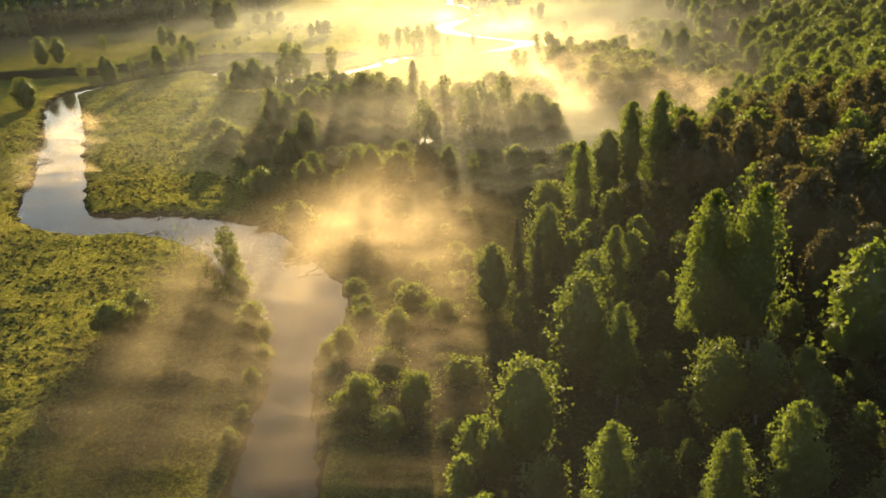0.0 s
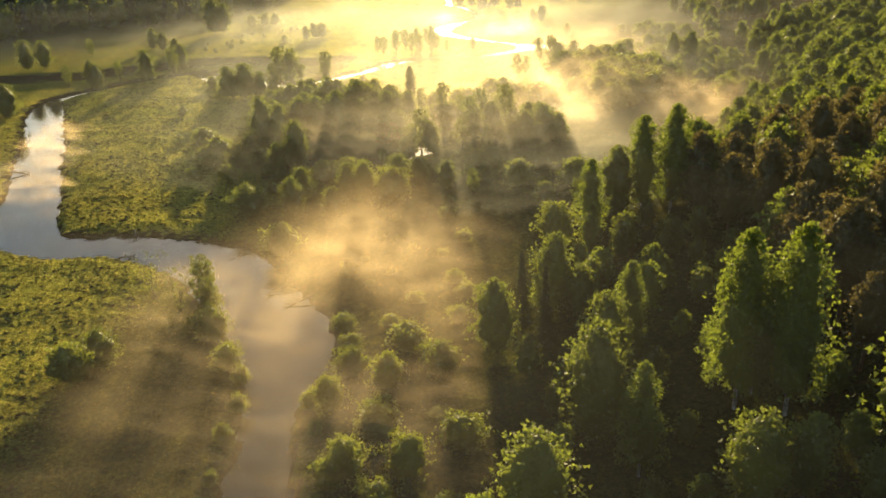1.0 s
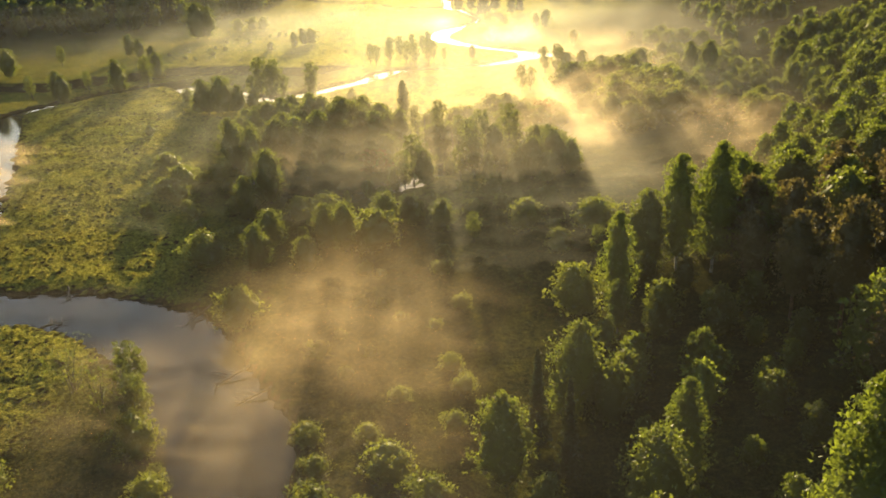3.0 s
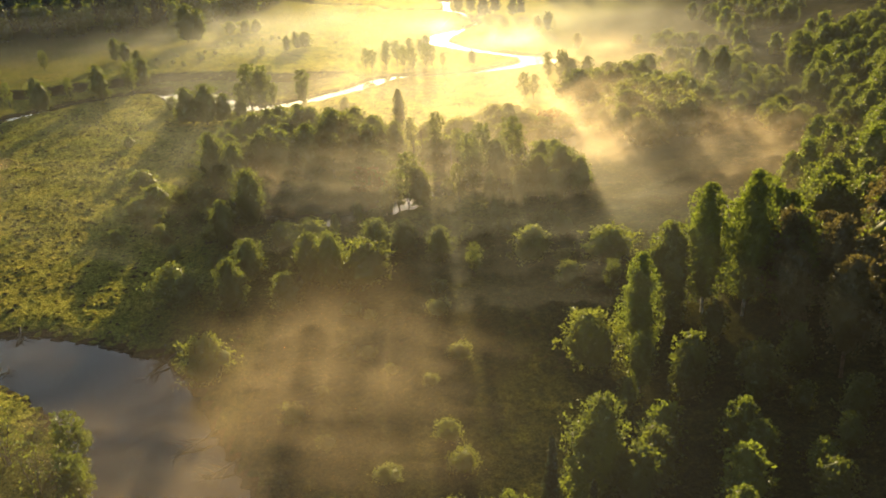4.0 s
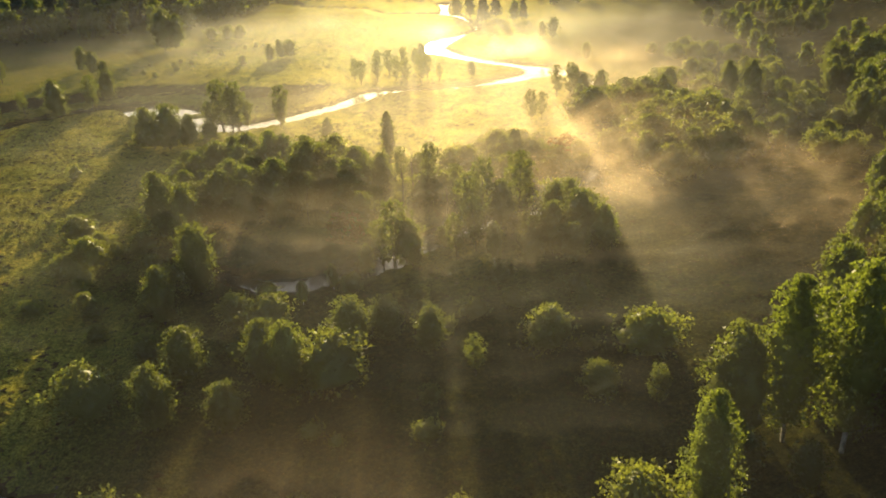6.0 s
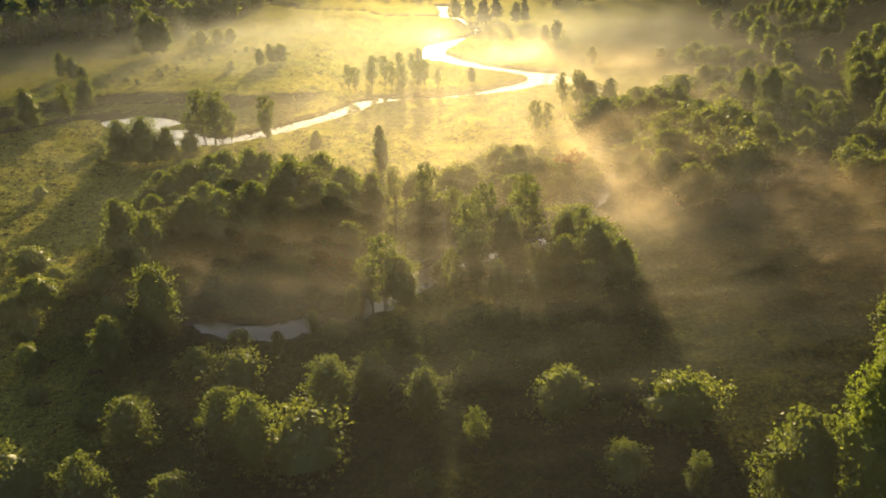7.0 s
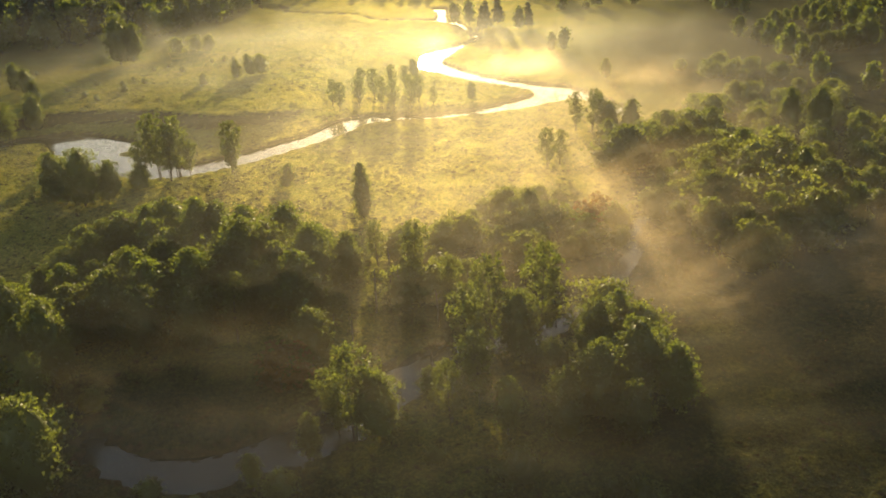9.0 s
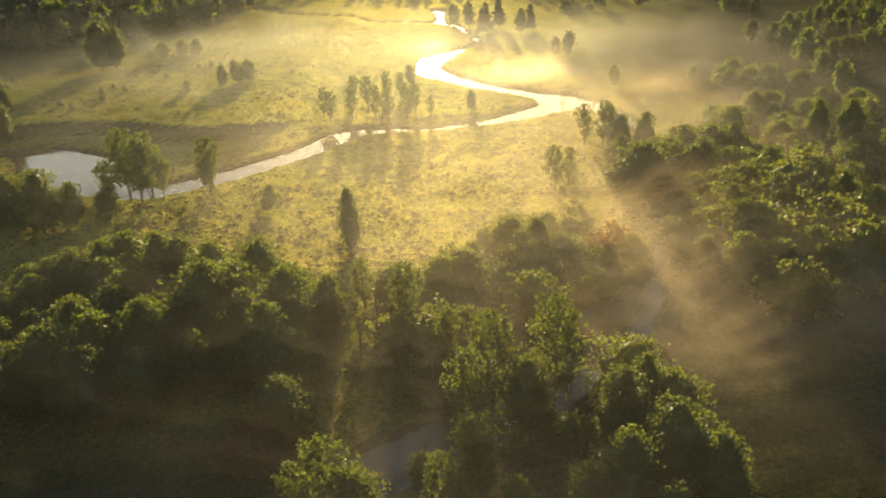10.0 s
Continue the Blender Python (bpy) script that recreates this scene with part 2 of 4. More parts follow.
COURSE_MID = [(-117, 347, 3.2), (-106, 352, 5.0), (-97, 346, 8.0), (-84, 332, 10.5), (-73, 319, 7.5), (-60, 313, 5.4), (-50, 318, 5.4), (-39, 329, 5.2),
              (-28, 343, 5.0), (-19, 359, 5.6), (-8, 361, 3.6), (4, 361, 3.4), (18, 365.5, 4.4), (28, 371.5, 5.0), (40, 382, 6.6), (44, 391, 7.6),
              (35, 403, 4.6), (25, 413.5, 4.6), (14, 428, 5.2), (4, 448, 5.4), (1.5, 463, 5.0), (3.5, 478, 6.2), (8, 494, 5.6), (16, 508, 2.6)]
COURSE_FAR = [(16, 508, 2.6), (24, 530, 2.6), (18, 575, 2.8), (6, 612, 4.2), (-48, 633.5, 2.2), (-95, 666, 2.6), (-111, 702, 8.5), (-126, 730, 4), (-170, 800, 4), (-300, 950, 5)]
COURSE_SPUR = [(6, 612, 4.2), (7, 650, 3.5), (6, 685, 5.5)]
COURSE_OXBOW = [(51, 383, 5), (58, 360, 2.2), (56, 325, 2.0), (47, 290, 1.2), (43, 270, 1.4), (38.5, 257, 1.9), (34.5, 248, 1.5), (29.5, 238, 1.8), (19, 228, 2.5),
                (10, 224, 3.0), (1.5, 218, 3.4), (-6, 209, 3.6), (-15, 202.5, 3.2), (-23, 200.5, 3.0), (-31, 203, 2.2), (-37, 209, 1.0)]
WATERS = np.concatenate([spline(c) for c in (COURSE_NEAR, COURSE_MID, COURSE_FAR, COURSE_SPUR, COURSE_OXBOW)])


def shore(x, y):
    """Distance to the nearest water's edge up to 30 m, negative on the water."""
    x, y = np.atleast_1d(np.asarray(x, float)), np.atleast_1d(np.asarray(y, float))
    if len(x) < 50:
        return np.minimum(np.min(np.hypot(x[:, None] - WATERS[:, 0], y[:, None] - WATERS[:, 1]) - WATERS[:, 2], axis=1), 30.0)
    order = np.argsort(y, kind="stable")
    sx, sy, best = x[order], y[order], np.full(x.shape, 30.0)
    for cx, cy, w in WATERS:
        i, j = np.searchsorted(sy, (cy - w - 30, cy + w + 30))
        best[i:j] = np.minimum(best[i:j], np.hypot(sx[i:j] - cx, sy[i:j] - cy) - w)
    out = np.empty_like(best)
    out[order] = best
    return out


def wood_edge(y):
    """The x at which the wooded slope begins."""
    return np.interp(y, [-100, 55, 80, 100, 120, 140, 150, 160, 177, 196, 236, 260, 300, 340, 420, 700, 1500], [-6, -4, 4, 8, 14, 22, 28, 40, 54, 66, 92, 104, 116, 126, 142, 210, 300])


def west_edge(y):
    """The x at which the western woods begin."""
    return np.interp(y, [-200, 100, 300, 440, 480, 505, 535, 604, 675, 1500], [-400, -330, -290, -262, -242, -192, -144, -123, -120, -150])


def land(x, y, d=None):
    """Height of the ground."""
    x, y = np.atleast_1d(np.asarray(x, float)), np.atleast_1d(np.asarray(y, float))
    d = shore(x, y) if d is None else d
    wobble = d + 1.6 * (lattice(x / 3.2, y / 3.2, 3) - 0.5) + 0.8 * (lattice(x / 1.3, y / 1.3, 4) - 0.5)
    z = -1.1 + 1.95 * step(-0.9, 1.0, wobble)
    z += 1.9 * np.exp(-(((x + 76) / 6) ** 2 + ((y - 333) / 4) ** 2))  # a grassy islet
    terrace = np.interp(x, [-400, -150, -126, -105, -85, -60, -45, -30], [330, 340, 356, 366, 362, 350, 352, 380])
    z += 3.4 * step(0, 4.0, y - terrace) * step(-32, -48, x)
    away = step(0.5, 7, d)
    z += away * (0.5 * lattice(x / 17, y / 17, 5) + 0.3 * lattice(x / 4.3, y / 4.3, 6) + 0.35 * (lattice(x / 1.7, y / 1.7, 8) - 0.3))
    east = x - wood_edge(y)
    z += 11 * step(0, 80, east) + 22 * step(60, 420, east)
    west = west_edge(y) - x
    z += 14 * step(0, 120, west) + 25 * step(100, 700, west)
    z += 30 * step(700, 1500, y)
    return z


# ---- ground and water ----
def spread(lo, hi, fine, far_lo, far_hi):
    """Grid lines, close together from lo to hi and wider apart out to the far ends."""
    mid = list(np.arange(lo, hi, fine))
    out, gap = [], fine
    at = mid[-1]
    while at < far_hi:
        gap *= 1.22
        at += gap
        out.append(at)
    before, gap, at = [], fine, lo
    while at > far_lo:
        gap *= 1.22
        at -= gap
        before.append(at)
    return np.array(before[::-1] + mid + out)


def sheet(xs, ys, height):
    gx, gy = np.meshgrid(xs, ys)
    z = height(gx.ravel(), gy.ravel())
    nx, ny = len(xs), len(ys)
    i = (np.arange(ny - 1)[:, None] * nx + np.arange(nx - 1)[None, :]).ravel()
    faces = np.stack([i, i + 1, i + 1 + nx, i + nx], 1).tolist()
    return np.stack([gx.ravel(), gy.ravel(), z], 1), faces


lines = spread(24, 440, 1.5, -900, 440)
lines = np.concatenate([lines[lines < 440], np.arange(440, 720, 2.6), spread(720, 730, 5, 719, 4800)[2:]])
v, f = sheet(spread(-160, 112, 1.5, -4500, 4500), lines, land)
ground = new("ground", mesh_from("ground", v, f, GROUND, True))
# dark sedge, and shade painted into the ground's colour: x, y, reach in x, reach in y
SHADE_PATCHES = [(135, 430, 75, 100), (-330, 620, 200, 260), (260, 500, 150, 240), (-4, 160, 34, 40), (-2, 110, 22, 40), (-36, 95, 15, 48), (46, 225, 34, 34), (-30, 205, 24, 18), (20, 240, 26, 22), (30, 80, 34, 60), (80, 160, 60, 70), (90, 280, 40, 60)]


def painted_shade(x, y):
    return np.clip(sum(np.exp(-(((x - cx) / rx) ** 2 + ((y - cy) / ry) ** 2) ** 2 * 0.9) for cx, cy, rx, ry in SHADE_PATCHES), 0, 1)


ground.data.attributes.new("painted_shade", "FLOAT", "POINT").data.foreach_set("value", painted_shade(v[:, 0], v[:, 1]).astype(np.float32))
tagged(ground, "rough dewy meadow with straw patches and peaty river banks", "ground", kind="structure")

v, f = sheet(np.linspace(-320, 90, 12), np.linspace(-60, 960, 24), lambda x, y: x * 0)
river = new("water", mesh_from("water", v, f, WATER))
tagged(river, "still winding river reflecting the pale morning sky", "river", kind="structure")


# ---- trees ----
def tube(verts, faces, path, radii, sides=6):
    """A tapered limb along a path."""
    base = len(verts)
    path = [Vector(p) for p in path]
    for k, (p, r) in enumerate(zip(path, radii)):
        way = (path[min(k + 1, len(path) - 1)] - path[max(k - 1, 0)]).normalized()
        side = way.cross(Vector((0.31, 0.95, 0.05))).normalized()
        up = way.cross(side)
        for s in range(sides):
            a = 2 * math.pi * s / sides
            verts.append(p + (side * math.cos(a) + up * math.sin(a)) * r)
    for k in range(len(path) - 1):
        for s in range(sides):
            a, b = base + k * sides + s, base + k * sides + (s + 1) % sides
            faces.append((a, b, b + sides, a + sides))


def leaves(centres, radii, count, size, rng, droop=0.0, squash=0.8):
    """Bent leaf sprays round the clump centres, most on the outside of each clump."""
    pick = rng.choice(len(centres), count, p=radii ** 2 / np.sum(radii ** 2))
    way = rng.normal(size=(count, 3))
    way /= np.linalg.norm(way, axis=1)[:, None]
    reach = rng.random(count) ** 0.45
    at = centres[pick] + way * (radii[pick] * reach)[:, None] * np.array([1, 1, squash])
    axis = way * 0.7 + rng.normal(size=(count, 3)) * 0.6
    axis[:, 2] -= droop
    axis /= np.linalg.norm(axis, axis=1)[:, None]
    side = np.cross(axis, rng.normal(size=(count, 3)))
    side /= np.linalg.norm(side, axis=1)[:, None]
    flat = np.cross(axis, side)
    s = size * (0.65 + 0.8 * rng.random(count))[:, None]
    a = at - axis * s * 0.5 + side * s * 0.42
    b = at - axis * s * 0.35 - side * s * 0.42 + flat * s * 0.1
    c = at + axis * s * 0.62
    verts = np.stack([a, b, c], 1).reshape(-1, 3)
    return verts, np.arange(count * 3).reshape(-1, 3).tolist()


def proto(kind, height, width, seed, count, size, leaf, bark, low=0.2, shape=(0.5, 1.0, 0.85, 0.35), clumps=60, stems=1, droop=0.1, clump=0.2, limbs=0, thick=0.018, dense=0.0, full=0.55, heart=0.74):
    """The stems, limbs and crown of one tree. shape: the crown's breadth at four heights from its foot to its tip."""
    rng = np.random.default_rng(seed)
    wood, spine = [], []

    def stick(name, path, radii, sides):
        v, f = [], []
        tube(v, f, path, radii, sides)
        wood.append((name, mesh_from(kind + "_" + name, v, f, bark, True)))

    for s in range(stems):
        a = rng.random() * 6.28
        lean = (0.04 if stems == 1 else 0.16) * width * (0.5 + rng.random())
        foot = Vector((math.cos(a), math.sin(a), 0)) * (0 if stems == 1 else 0.3)
        h = height * (0.97 if s == 0 else 0.72 + 0.25 * rng.random())
        line = [foot + Vector((math.cos(a) * lean * k * 1.2 + 0.12 * math.sin(k * 9 + s), math.sin(a) * lean * k * 1.2 + 0.12 * math.cos(k * 7), h * k - (0.6 if k == 0 else 0))) for k in (0, 0.25, 0.5, 0.75, 1)]
        r = height * thick / math.sqrt(stems)
        stick("trunk" if s == 0 else "stem", line, [r, r * 0.8, r * 0.55, r * 0.32, r * 0.08], 6)
        spine.append(line)
    centres, radii = [], []
    for k in range(clumps):
        u = (k + rng.random()) / clumps
        breadth = np.interp(u, [0, 0.33, 0.66, 1], shape) * width * 0.5
        line = spine[k % stems]
        z = height * (low + (1 - low) * u)
        on = min(z / max(line[-1].z, 0.1), 1) * 4
        i = min(int(on), 3)
        mid = line[i].lerp(line[i + 1], on - i)
        a, q = rng.random() * 6.28, (math.sqrt(rng.random()) if not heart else 0.5 + 0.55 * rng.random()) * breadth * (0.75 + 0.5 * rng.random())
        c = Vector((mid.x + math.cos(a) * q, mid.y + math.sin(a) * q, min(z, height * 0.97)))
        centres.append(c)
        radii.append(width * clump * (0.55 + 0.7 * rng.random()) * (0.65 if u > 0.85 else 1))
        if limbs and k % max(1, clumps // limbs) == 0:
            zs = max(z - q * 0.8, height * low * 0.5)
            on = min(zs / max(line[-1].z, 0.1), 1) * 4
            i = min(int(on), 3)
            start = line[i].lerp(line[i + 1], on - i)
            r = height * thick * 0.32 * (1.1 - u)
            stick("limb", [start, start.lerp(c, 0.5) + Vector((0, 0, q * 0.12)), c], [r, r * 0.6, r * 0.2], 4)
    c, r = np.array([c[:] for c in centres]), np.array(radii)
    cv, cf = leaves(c, r, int(count * (1 - full)), size, rng, droop)
    lobes = [(k, q, rng.uniform(0.06, 0.17), rng.random() * 6.28) for k, q in ((2, 5), (3, -8), (4, 11), (5, -15), (1, 19), (7, 24), (6, -31))]

    def outline(u, a):
        """The crown's lobed outline: where its skin lies at the share u of its height and the bearing a."""
        wave = sum(amp * np.sin(k * a + q * u + turn) for k, q, amp, turn in lobes)
        breadth = np.interp(u, [0, 0.33, 0.66, 0.88, 1], [*shape[:3], (shape[2] * 0.62 + shape[3] * 0.38), shape[3] * 0.5]) * width * 0.5
        z = height * (low + (1 - low) * u)
        on, at = np.clip(z / max(spine[0][-1].z, 0.1), 0, 1), [0, 0.25, 0.5, 0.75, 1]
        return np.interp(on, at, [v.x for v in spine[0]]), np.interp(on, at, [v.y for v in spine[0]]), breadth * (1 + wave), z

    if full:  # leaves over the whole lobed outline of the crown
        n = int(count * full)
        u, a = rng.random(n) ** 0.9, rng.random(n) * 6.283
        mx, my, q, z = outline(u, a)
        q = q * (0.5 + 0.66 * rng.random(n) ** 0.8 if heart else rng.random(n) ** 0.3)
        hull = np.stack([mx + np.cos(a) * q, my + np.sin(a) * q, z], 1)
        hv, hc = leaves(hull, np.full(n, size * 0.8), n, size, rng, droop)
        cf += (np.array(hc) + len(cv)).tolist()
        cv = np.concatenate([cv, hv])
    if heart:  # the shaded mass of twigs and leaves within, which lets no light through
        rows, sides = 11, 12
        u, a = [g.ravel() for g in np.meshgrid(np.linspace(0, 0.96, rows), np.arange(sides) * 2 * math.pi / sides, indexing="ij")]
        mx, my, q, z = outline(u, a)
        q = q * heart * np.sqrt(np.maximum(1 - ((u - 0.42) / 0.56) ** 2, 0.004)) * (0.82 + 0.36 * rng.random(len(q)))
        z = z + (rng.random(len(z)) - 0.5) * height * 0.03
        core = np.stack([mx + np.cos(a) * q, my + np.sin(a) * q, z], 1)
        i, j = [g.ravel() for g in np.meshgrid(np.arange(rows - 1), np.arange(sides), indexing="ij")]
        p, r4 = i * sides + j, i * sides + (j + 1) % sides
        cc = np.concatenate([np.stack([p, r4, r4 + sides], 1), np.stack([p, r4 + sides, p + sides], 1)])
        cap = (rows - 1) * sides
        cc = np.concatenate([cc, np.stack([np.full(sides - 2, cap), cap + np.arange(1, sides - 1), cap + np.arange(2, sides)], 1)])
        cf += (cc + len(cv)).tolist()
        cv = np.concatenate([cv, core])
    if dense:  # broad sprays deep inside
        iv, ic = leaves(c * np.array([0.75, 0.75, 0.93]), r * 0.72, int(count * dense), size * 2.5, rng, droop)
        cf += (np.array(ic) + len(cv)).tolist()
        cv = np.concatenate([cv, iv])
    cv[:, 2] = np.maximum(cv[:, 2], 0.15)
    return wood, mesh_from(kind + "_crown", cv, cf, leaf), height


def spruce_proto(kind, height, width, seed, count, leaf, bark):
    """A narrow conifer with whorls of hanging boughs."""
    rng = np.random.default_rng(seed)
    tv, tf = [], []
    tube(tv, tf, [(0, 0, -0.6), (0.05, 0, height * 0.5), (0, 0.05, height)], [height * 0.017, height * 0.01, 0.02])
    c, r = [], []
    for k in range(34):
        u = k / 34
        for b in range(5):
            a = b * 1.2566 + k * 0.7 + rng.random() * 0.4
            q = width * 0.5 * (1 - u) ** 0.85 * (0.55 + 0.5 * rng.random())
            z = height * (0.08 + 0.9 * u)
            for w in (0.45, 0.9):
                c.append((math.cos(a) * q * w, math.sin(a) * q * w, z - q * w * 0.35))
                r.append(0.2 + 0.28 * (1 - u))
    cv, cf = leaves(np.array(c), np.array(r), count, 0.5, rng, 0.5, 0.5)
    return [("trunk", mesh_from(kind + "_trunk", tv, tf, bark, True))], mesh_from(kind + "_crown", cv, cf, leaf), height


BIRCHES = [proto("birch", 15, 6.2, 10 + k, 3300, 0.34, LEAF_BIRCH, BARK_BIRCH, 0.16, ((0.6, 1, 0.8, 0.22), (0.75, 1, 0.75, 0.2), (0.5, 0.9, 0.95, 0.3))[k], 70, 1, 0.4, 0.15, 0, 0.018, 0.0, 0.5, 0.66) for k in range(3)]
TALL_BIRCHES = [proto("tall_birch", 21, 7.6, 14 + k, 7600, 0.32, LEAF_BIRCH, BARK_BIRCH, 0.14, ((0.6, 1, 0.8, 0.25), (0.8, 1, 0.7, 0.2))[k], 120, 1, 0.6, 0.13, 0, 0.014, 0.0, 0.45, 0.62) for k in range(2)]
ALDERS = [proto("alder", 13, 7.4, 20 + k, 3000, 0.34, LEAF_ALDER, BARK_DARK, 0.08, ((0.7, 1, 0.88, 0.34), (0.8, 1, 0.78, 0.3), (0.65, 1, 0.9, 0.4))[k], 62, 1 + k % 2, 0.0, 0.15) for k in range(3)]
OPEN_ALDERS = [proto("open_alder", 13, 6.0, 30 + k, 2700, 0.34, LEAF_ALDER, BARK_DARK, 0.24, ((0.4, 0.85, 1, 0.45), (0.5, 1, 0.85, 0.35))[k], 66, 2 + k, 0.0, 0.14, 12, 0.016, 0.03, 0.3, 0) for k in range(2)]
WILLOWS = [proto("willow", 6.5, 6.4, 40 + k, 2100, 0.3, LEAF_WILLOW, BARK_DARK, 0.06, ((0.8, 1, 0.85, 0.35), (0.7, 1, 0.9, 0.45), (0.85, 0.95, 0.75, 0.25))[k], 46, 2, 0.0, 0.16, 0, 0.02) for k in range(3)]
SALLOWS = [proto("sallow", 5.5, 6.2, 45 + k, 1300, 0.34, (LEAF_ALDER, LEAF_WILLOW)[k], BARK_DARK, 0.04, ((0.9, 1, 0.75, 0.3), (0.8, 1, 0.9, 0.4))[k], 40, 2, 0.0, 0.17, 0, 0.02) for k in range(2)]
PINES = [proto("pine", 17, 6.4, 50 + k, 3000, 0.38, LEAF_PINE, BARK_PINE, 0.26, ((0.55, 1, 0.9, 0.35), (0.75, 1, 0.8, 0.3))[k], 84, 1, -0.6, 0.13, 0, 0.018, 0.0, 0.35, 0.66) for k in range(2)]
SPRUCES = [spruce_proto("spruce", 15, 4.4, 60 + k, 3000, LEAF_SPRUCE, BARK_DARK) for k in range(2)]
POPLARS = [proto("columnar_tree", 11, 3.9, 70, 2800, 0.34, LEAF_ALDER, BARK_DARK, 0.05, (0.8, 1, 0.75, 0.25), 60, 1, -0.5, 0.2)]
RUSTY = [proto("rusty_shrub", 5, 4.2, 80, 1200, 0.3, LEAF_RUST, BARK_DARK, 0.1, (0.7, 1, 0.85, 0.4), 34, 3, 0.0, 0.16, 6, 0.018, 0.05, 0.4, 0)]
BARE = [proto("bare_tree", 7.5, 6.5, 90 + k, 200, 0.26, LEAF_ALDER, BARK_DARK, 0.2, (0.5, 1, 1, 0.6), 60, 4, 0.0, 0.1, 30, 0.016, 0, 0, 0) for k in range(2)]
THICKET = [proto("thicket_tree", 9, 6.0, 95 + k, 1000, 0.5, (LEAF_ALDER, LEAF_BIRCH)[k], BARK_DARK, 0.05, (0.85, 1, 0.8, 0.35), 40, 1, 0.0, 0.17) for k in range(2)]
SLOPE_TREES = [proto("slope_tree", 13, 7.2, 97 + k, 1600, 0.46, (LEAF_ALDER, LEAF_BIRCH, LEAF_BIRCH)[k], BARK_DARK, 0.12, ((0.7, 1, 0.9, 0.4), (0.6, 1, 0.8, 0.25), (0.8, 0.95, 0.7, 0.2))[k], 46, 1, 0.1, 0.16) for k in range(3)]
FAR_TREES = [proto("far_tree", 13, 7, 100 + k, 460, 1.0, (LEAF_ALDER, LEAF_SPRUCE, LEAF_BIRCH)[k], BARK_DARK, 0.12, ((0.7, 1, 0.85, 0.35), (1, 0.7, 0.4, 0.08), (0.6, 1, 0.8, 0.3))[k], 30, 1, 0.0, 0.15) for k in range(3)]

KINDS = {"birch": (BIRCHES, "birch", "tall birch with a backlit yellow-green leafy crown", "tree"),
         "tall": (TALL_BIRCHES, "birch", "tall birch with hanging twigs, rising above the darker wood", "tree"),
         "alder": (ALDERS, "alder_tree", "leafy alder with a rounded olive-green crown", "tree"),
         "open": (OPEN_ALDERS, "alder_tree", "slender alder with bare lower stems and thin leaves", "tree"),
         "willow": (WILLOWS, "willow_bush", "round willow bush with bright young leaves", "bush"),
         "pine": (PINES, "pine_tree", "brownish-green pine with tufted needles on the wooded slope", "tree"),
         "spruce": (SPRUCES, "spruce_tree", "dark narrow spruce with hanging boughs", "tree"),
         "poplar": (POPLARS, "columnar_tree", "narrow upright tree standing alone at the meadow's edge", "tree"),
         "rust": (RUSTY, "rusty_shrub", "low shrub with sparse rust-brown leaves by the backwater", "bush"),
         "bare": (BARE, "bare_tree", "nearly leafless spreading tree on the river bank", "tree"),
         "slope": (SLOPE_TREES, "broadleaf_tree", "full-crowned broadleaf tree on the wooded slope", "tree"),
         "sallow": (SALLOWS, "sallow_bush", "dense low sallow bush on wet ground", "bush"),
         "thicket": (THICKET, "young_tree", "low bushy young tree in the shaded wood", "tree"),
         "far": (FAR_TREES, "woodland_tree", "full-crowned woodland tree in the morning haze", "tree")}
PLACED = []


def plant(kind, x, y, top, group="", which=None, spin=None, broad=1.0):
    """One tree with its foot on the ground at (x, y), top metres tall."""
    protos, name, label, category = KINDS[kind]
    k = int(RNG.integers(len(protos))) if which is None else which
    wood, crown, h = protos[k]
    s = top / h
    m = Matrix.LocRotScale((x, y, float(land(x, y)[0]) - 0.05), Euler((0, 0, RNG.random() * 6.283 if spin is None else spin)), (s * broad, s * broad, s))
    PLACED.append((x, y))
    ob = new(name)
    for piece, me in wood:
        part(piece, me, ob)
    part("crown", crown, ob)
    tagged(ob, label, category, group)
    ob.matrix_basis = m
    return ob


# single trees and bushes: kind, x, y, height
BANK = [("open", -56, 307, 15), ("open", -60, 306, 15.5), ("open", -56.5, 302.5, 13), ("open", -53, 305, 9), ("open", -62, 301, 10), ("open", -43.8, 306.6, 12.5), ("open", -42, 304, 9), ("alder", -28.8, 294.6, 5.2), ("poplar", -9.7, 273, 11),
        ("willow", -88, 311, 4.5), ("willow", -81, 306, 4.5), ("alder", -74, 289, 11.5), ("alder", -69.5, 287, 12.5), ("alder", -66, 290, 9), ("willow", -78, 292, 6.5), ("willow", -62, 298, 5),
        ("open", 44.5, 331, 11.5), ("open", 41, 334, 10.5), ("open", 46.5, 335, 10), ("alder", 48, 328, 9), ("open", 29, 300, 9.5), ("open", 32, 303, 8), ("bare", 42, 375, 7), ("bare", 52, 384, 6)]
GROVE = [("alder", -46, 250, 9.5), ("birch", -43, 252, 10), ("alder", -40, 255, 10), ("birch", -35, 252, 11), ("alder", -32, 253, 10), ("birch", -26.5, 249, 10.5),
         ("alder", -21.6, 242, 10), ("alder", -18.6, 238, 9.5), ("birch", -29, 231, 10.5), ("alder", -25.5, 236.6, 11.6), ("alder", -19.6, 231, 8.5), ("birch", -48, 243, 9),
         ("alder", -51, 241, 8), ("open", -23, 226, 9), ("rust", -14, 214.5, 5), ("alder", -11.5, 219, 7), ("alder", -34, 237, 9), ("birch", -47.7, 232.8, 8.5), ("alder", -37.5, 243, 9.5)]
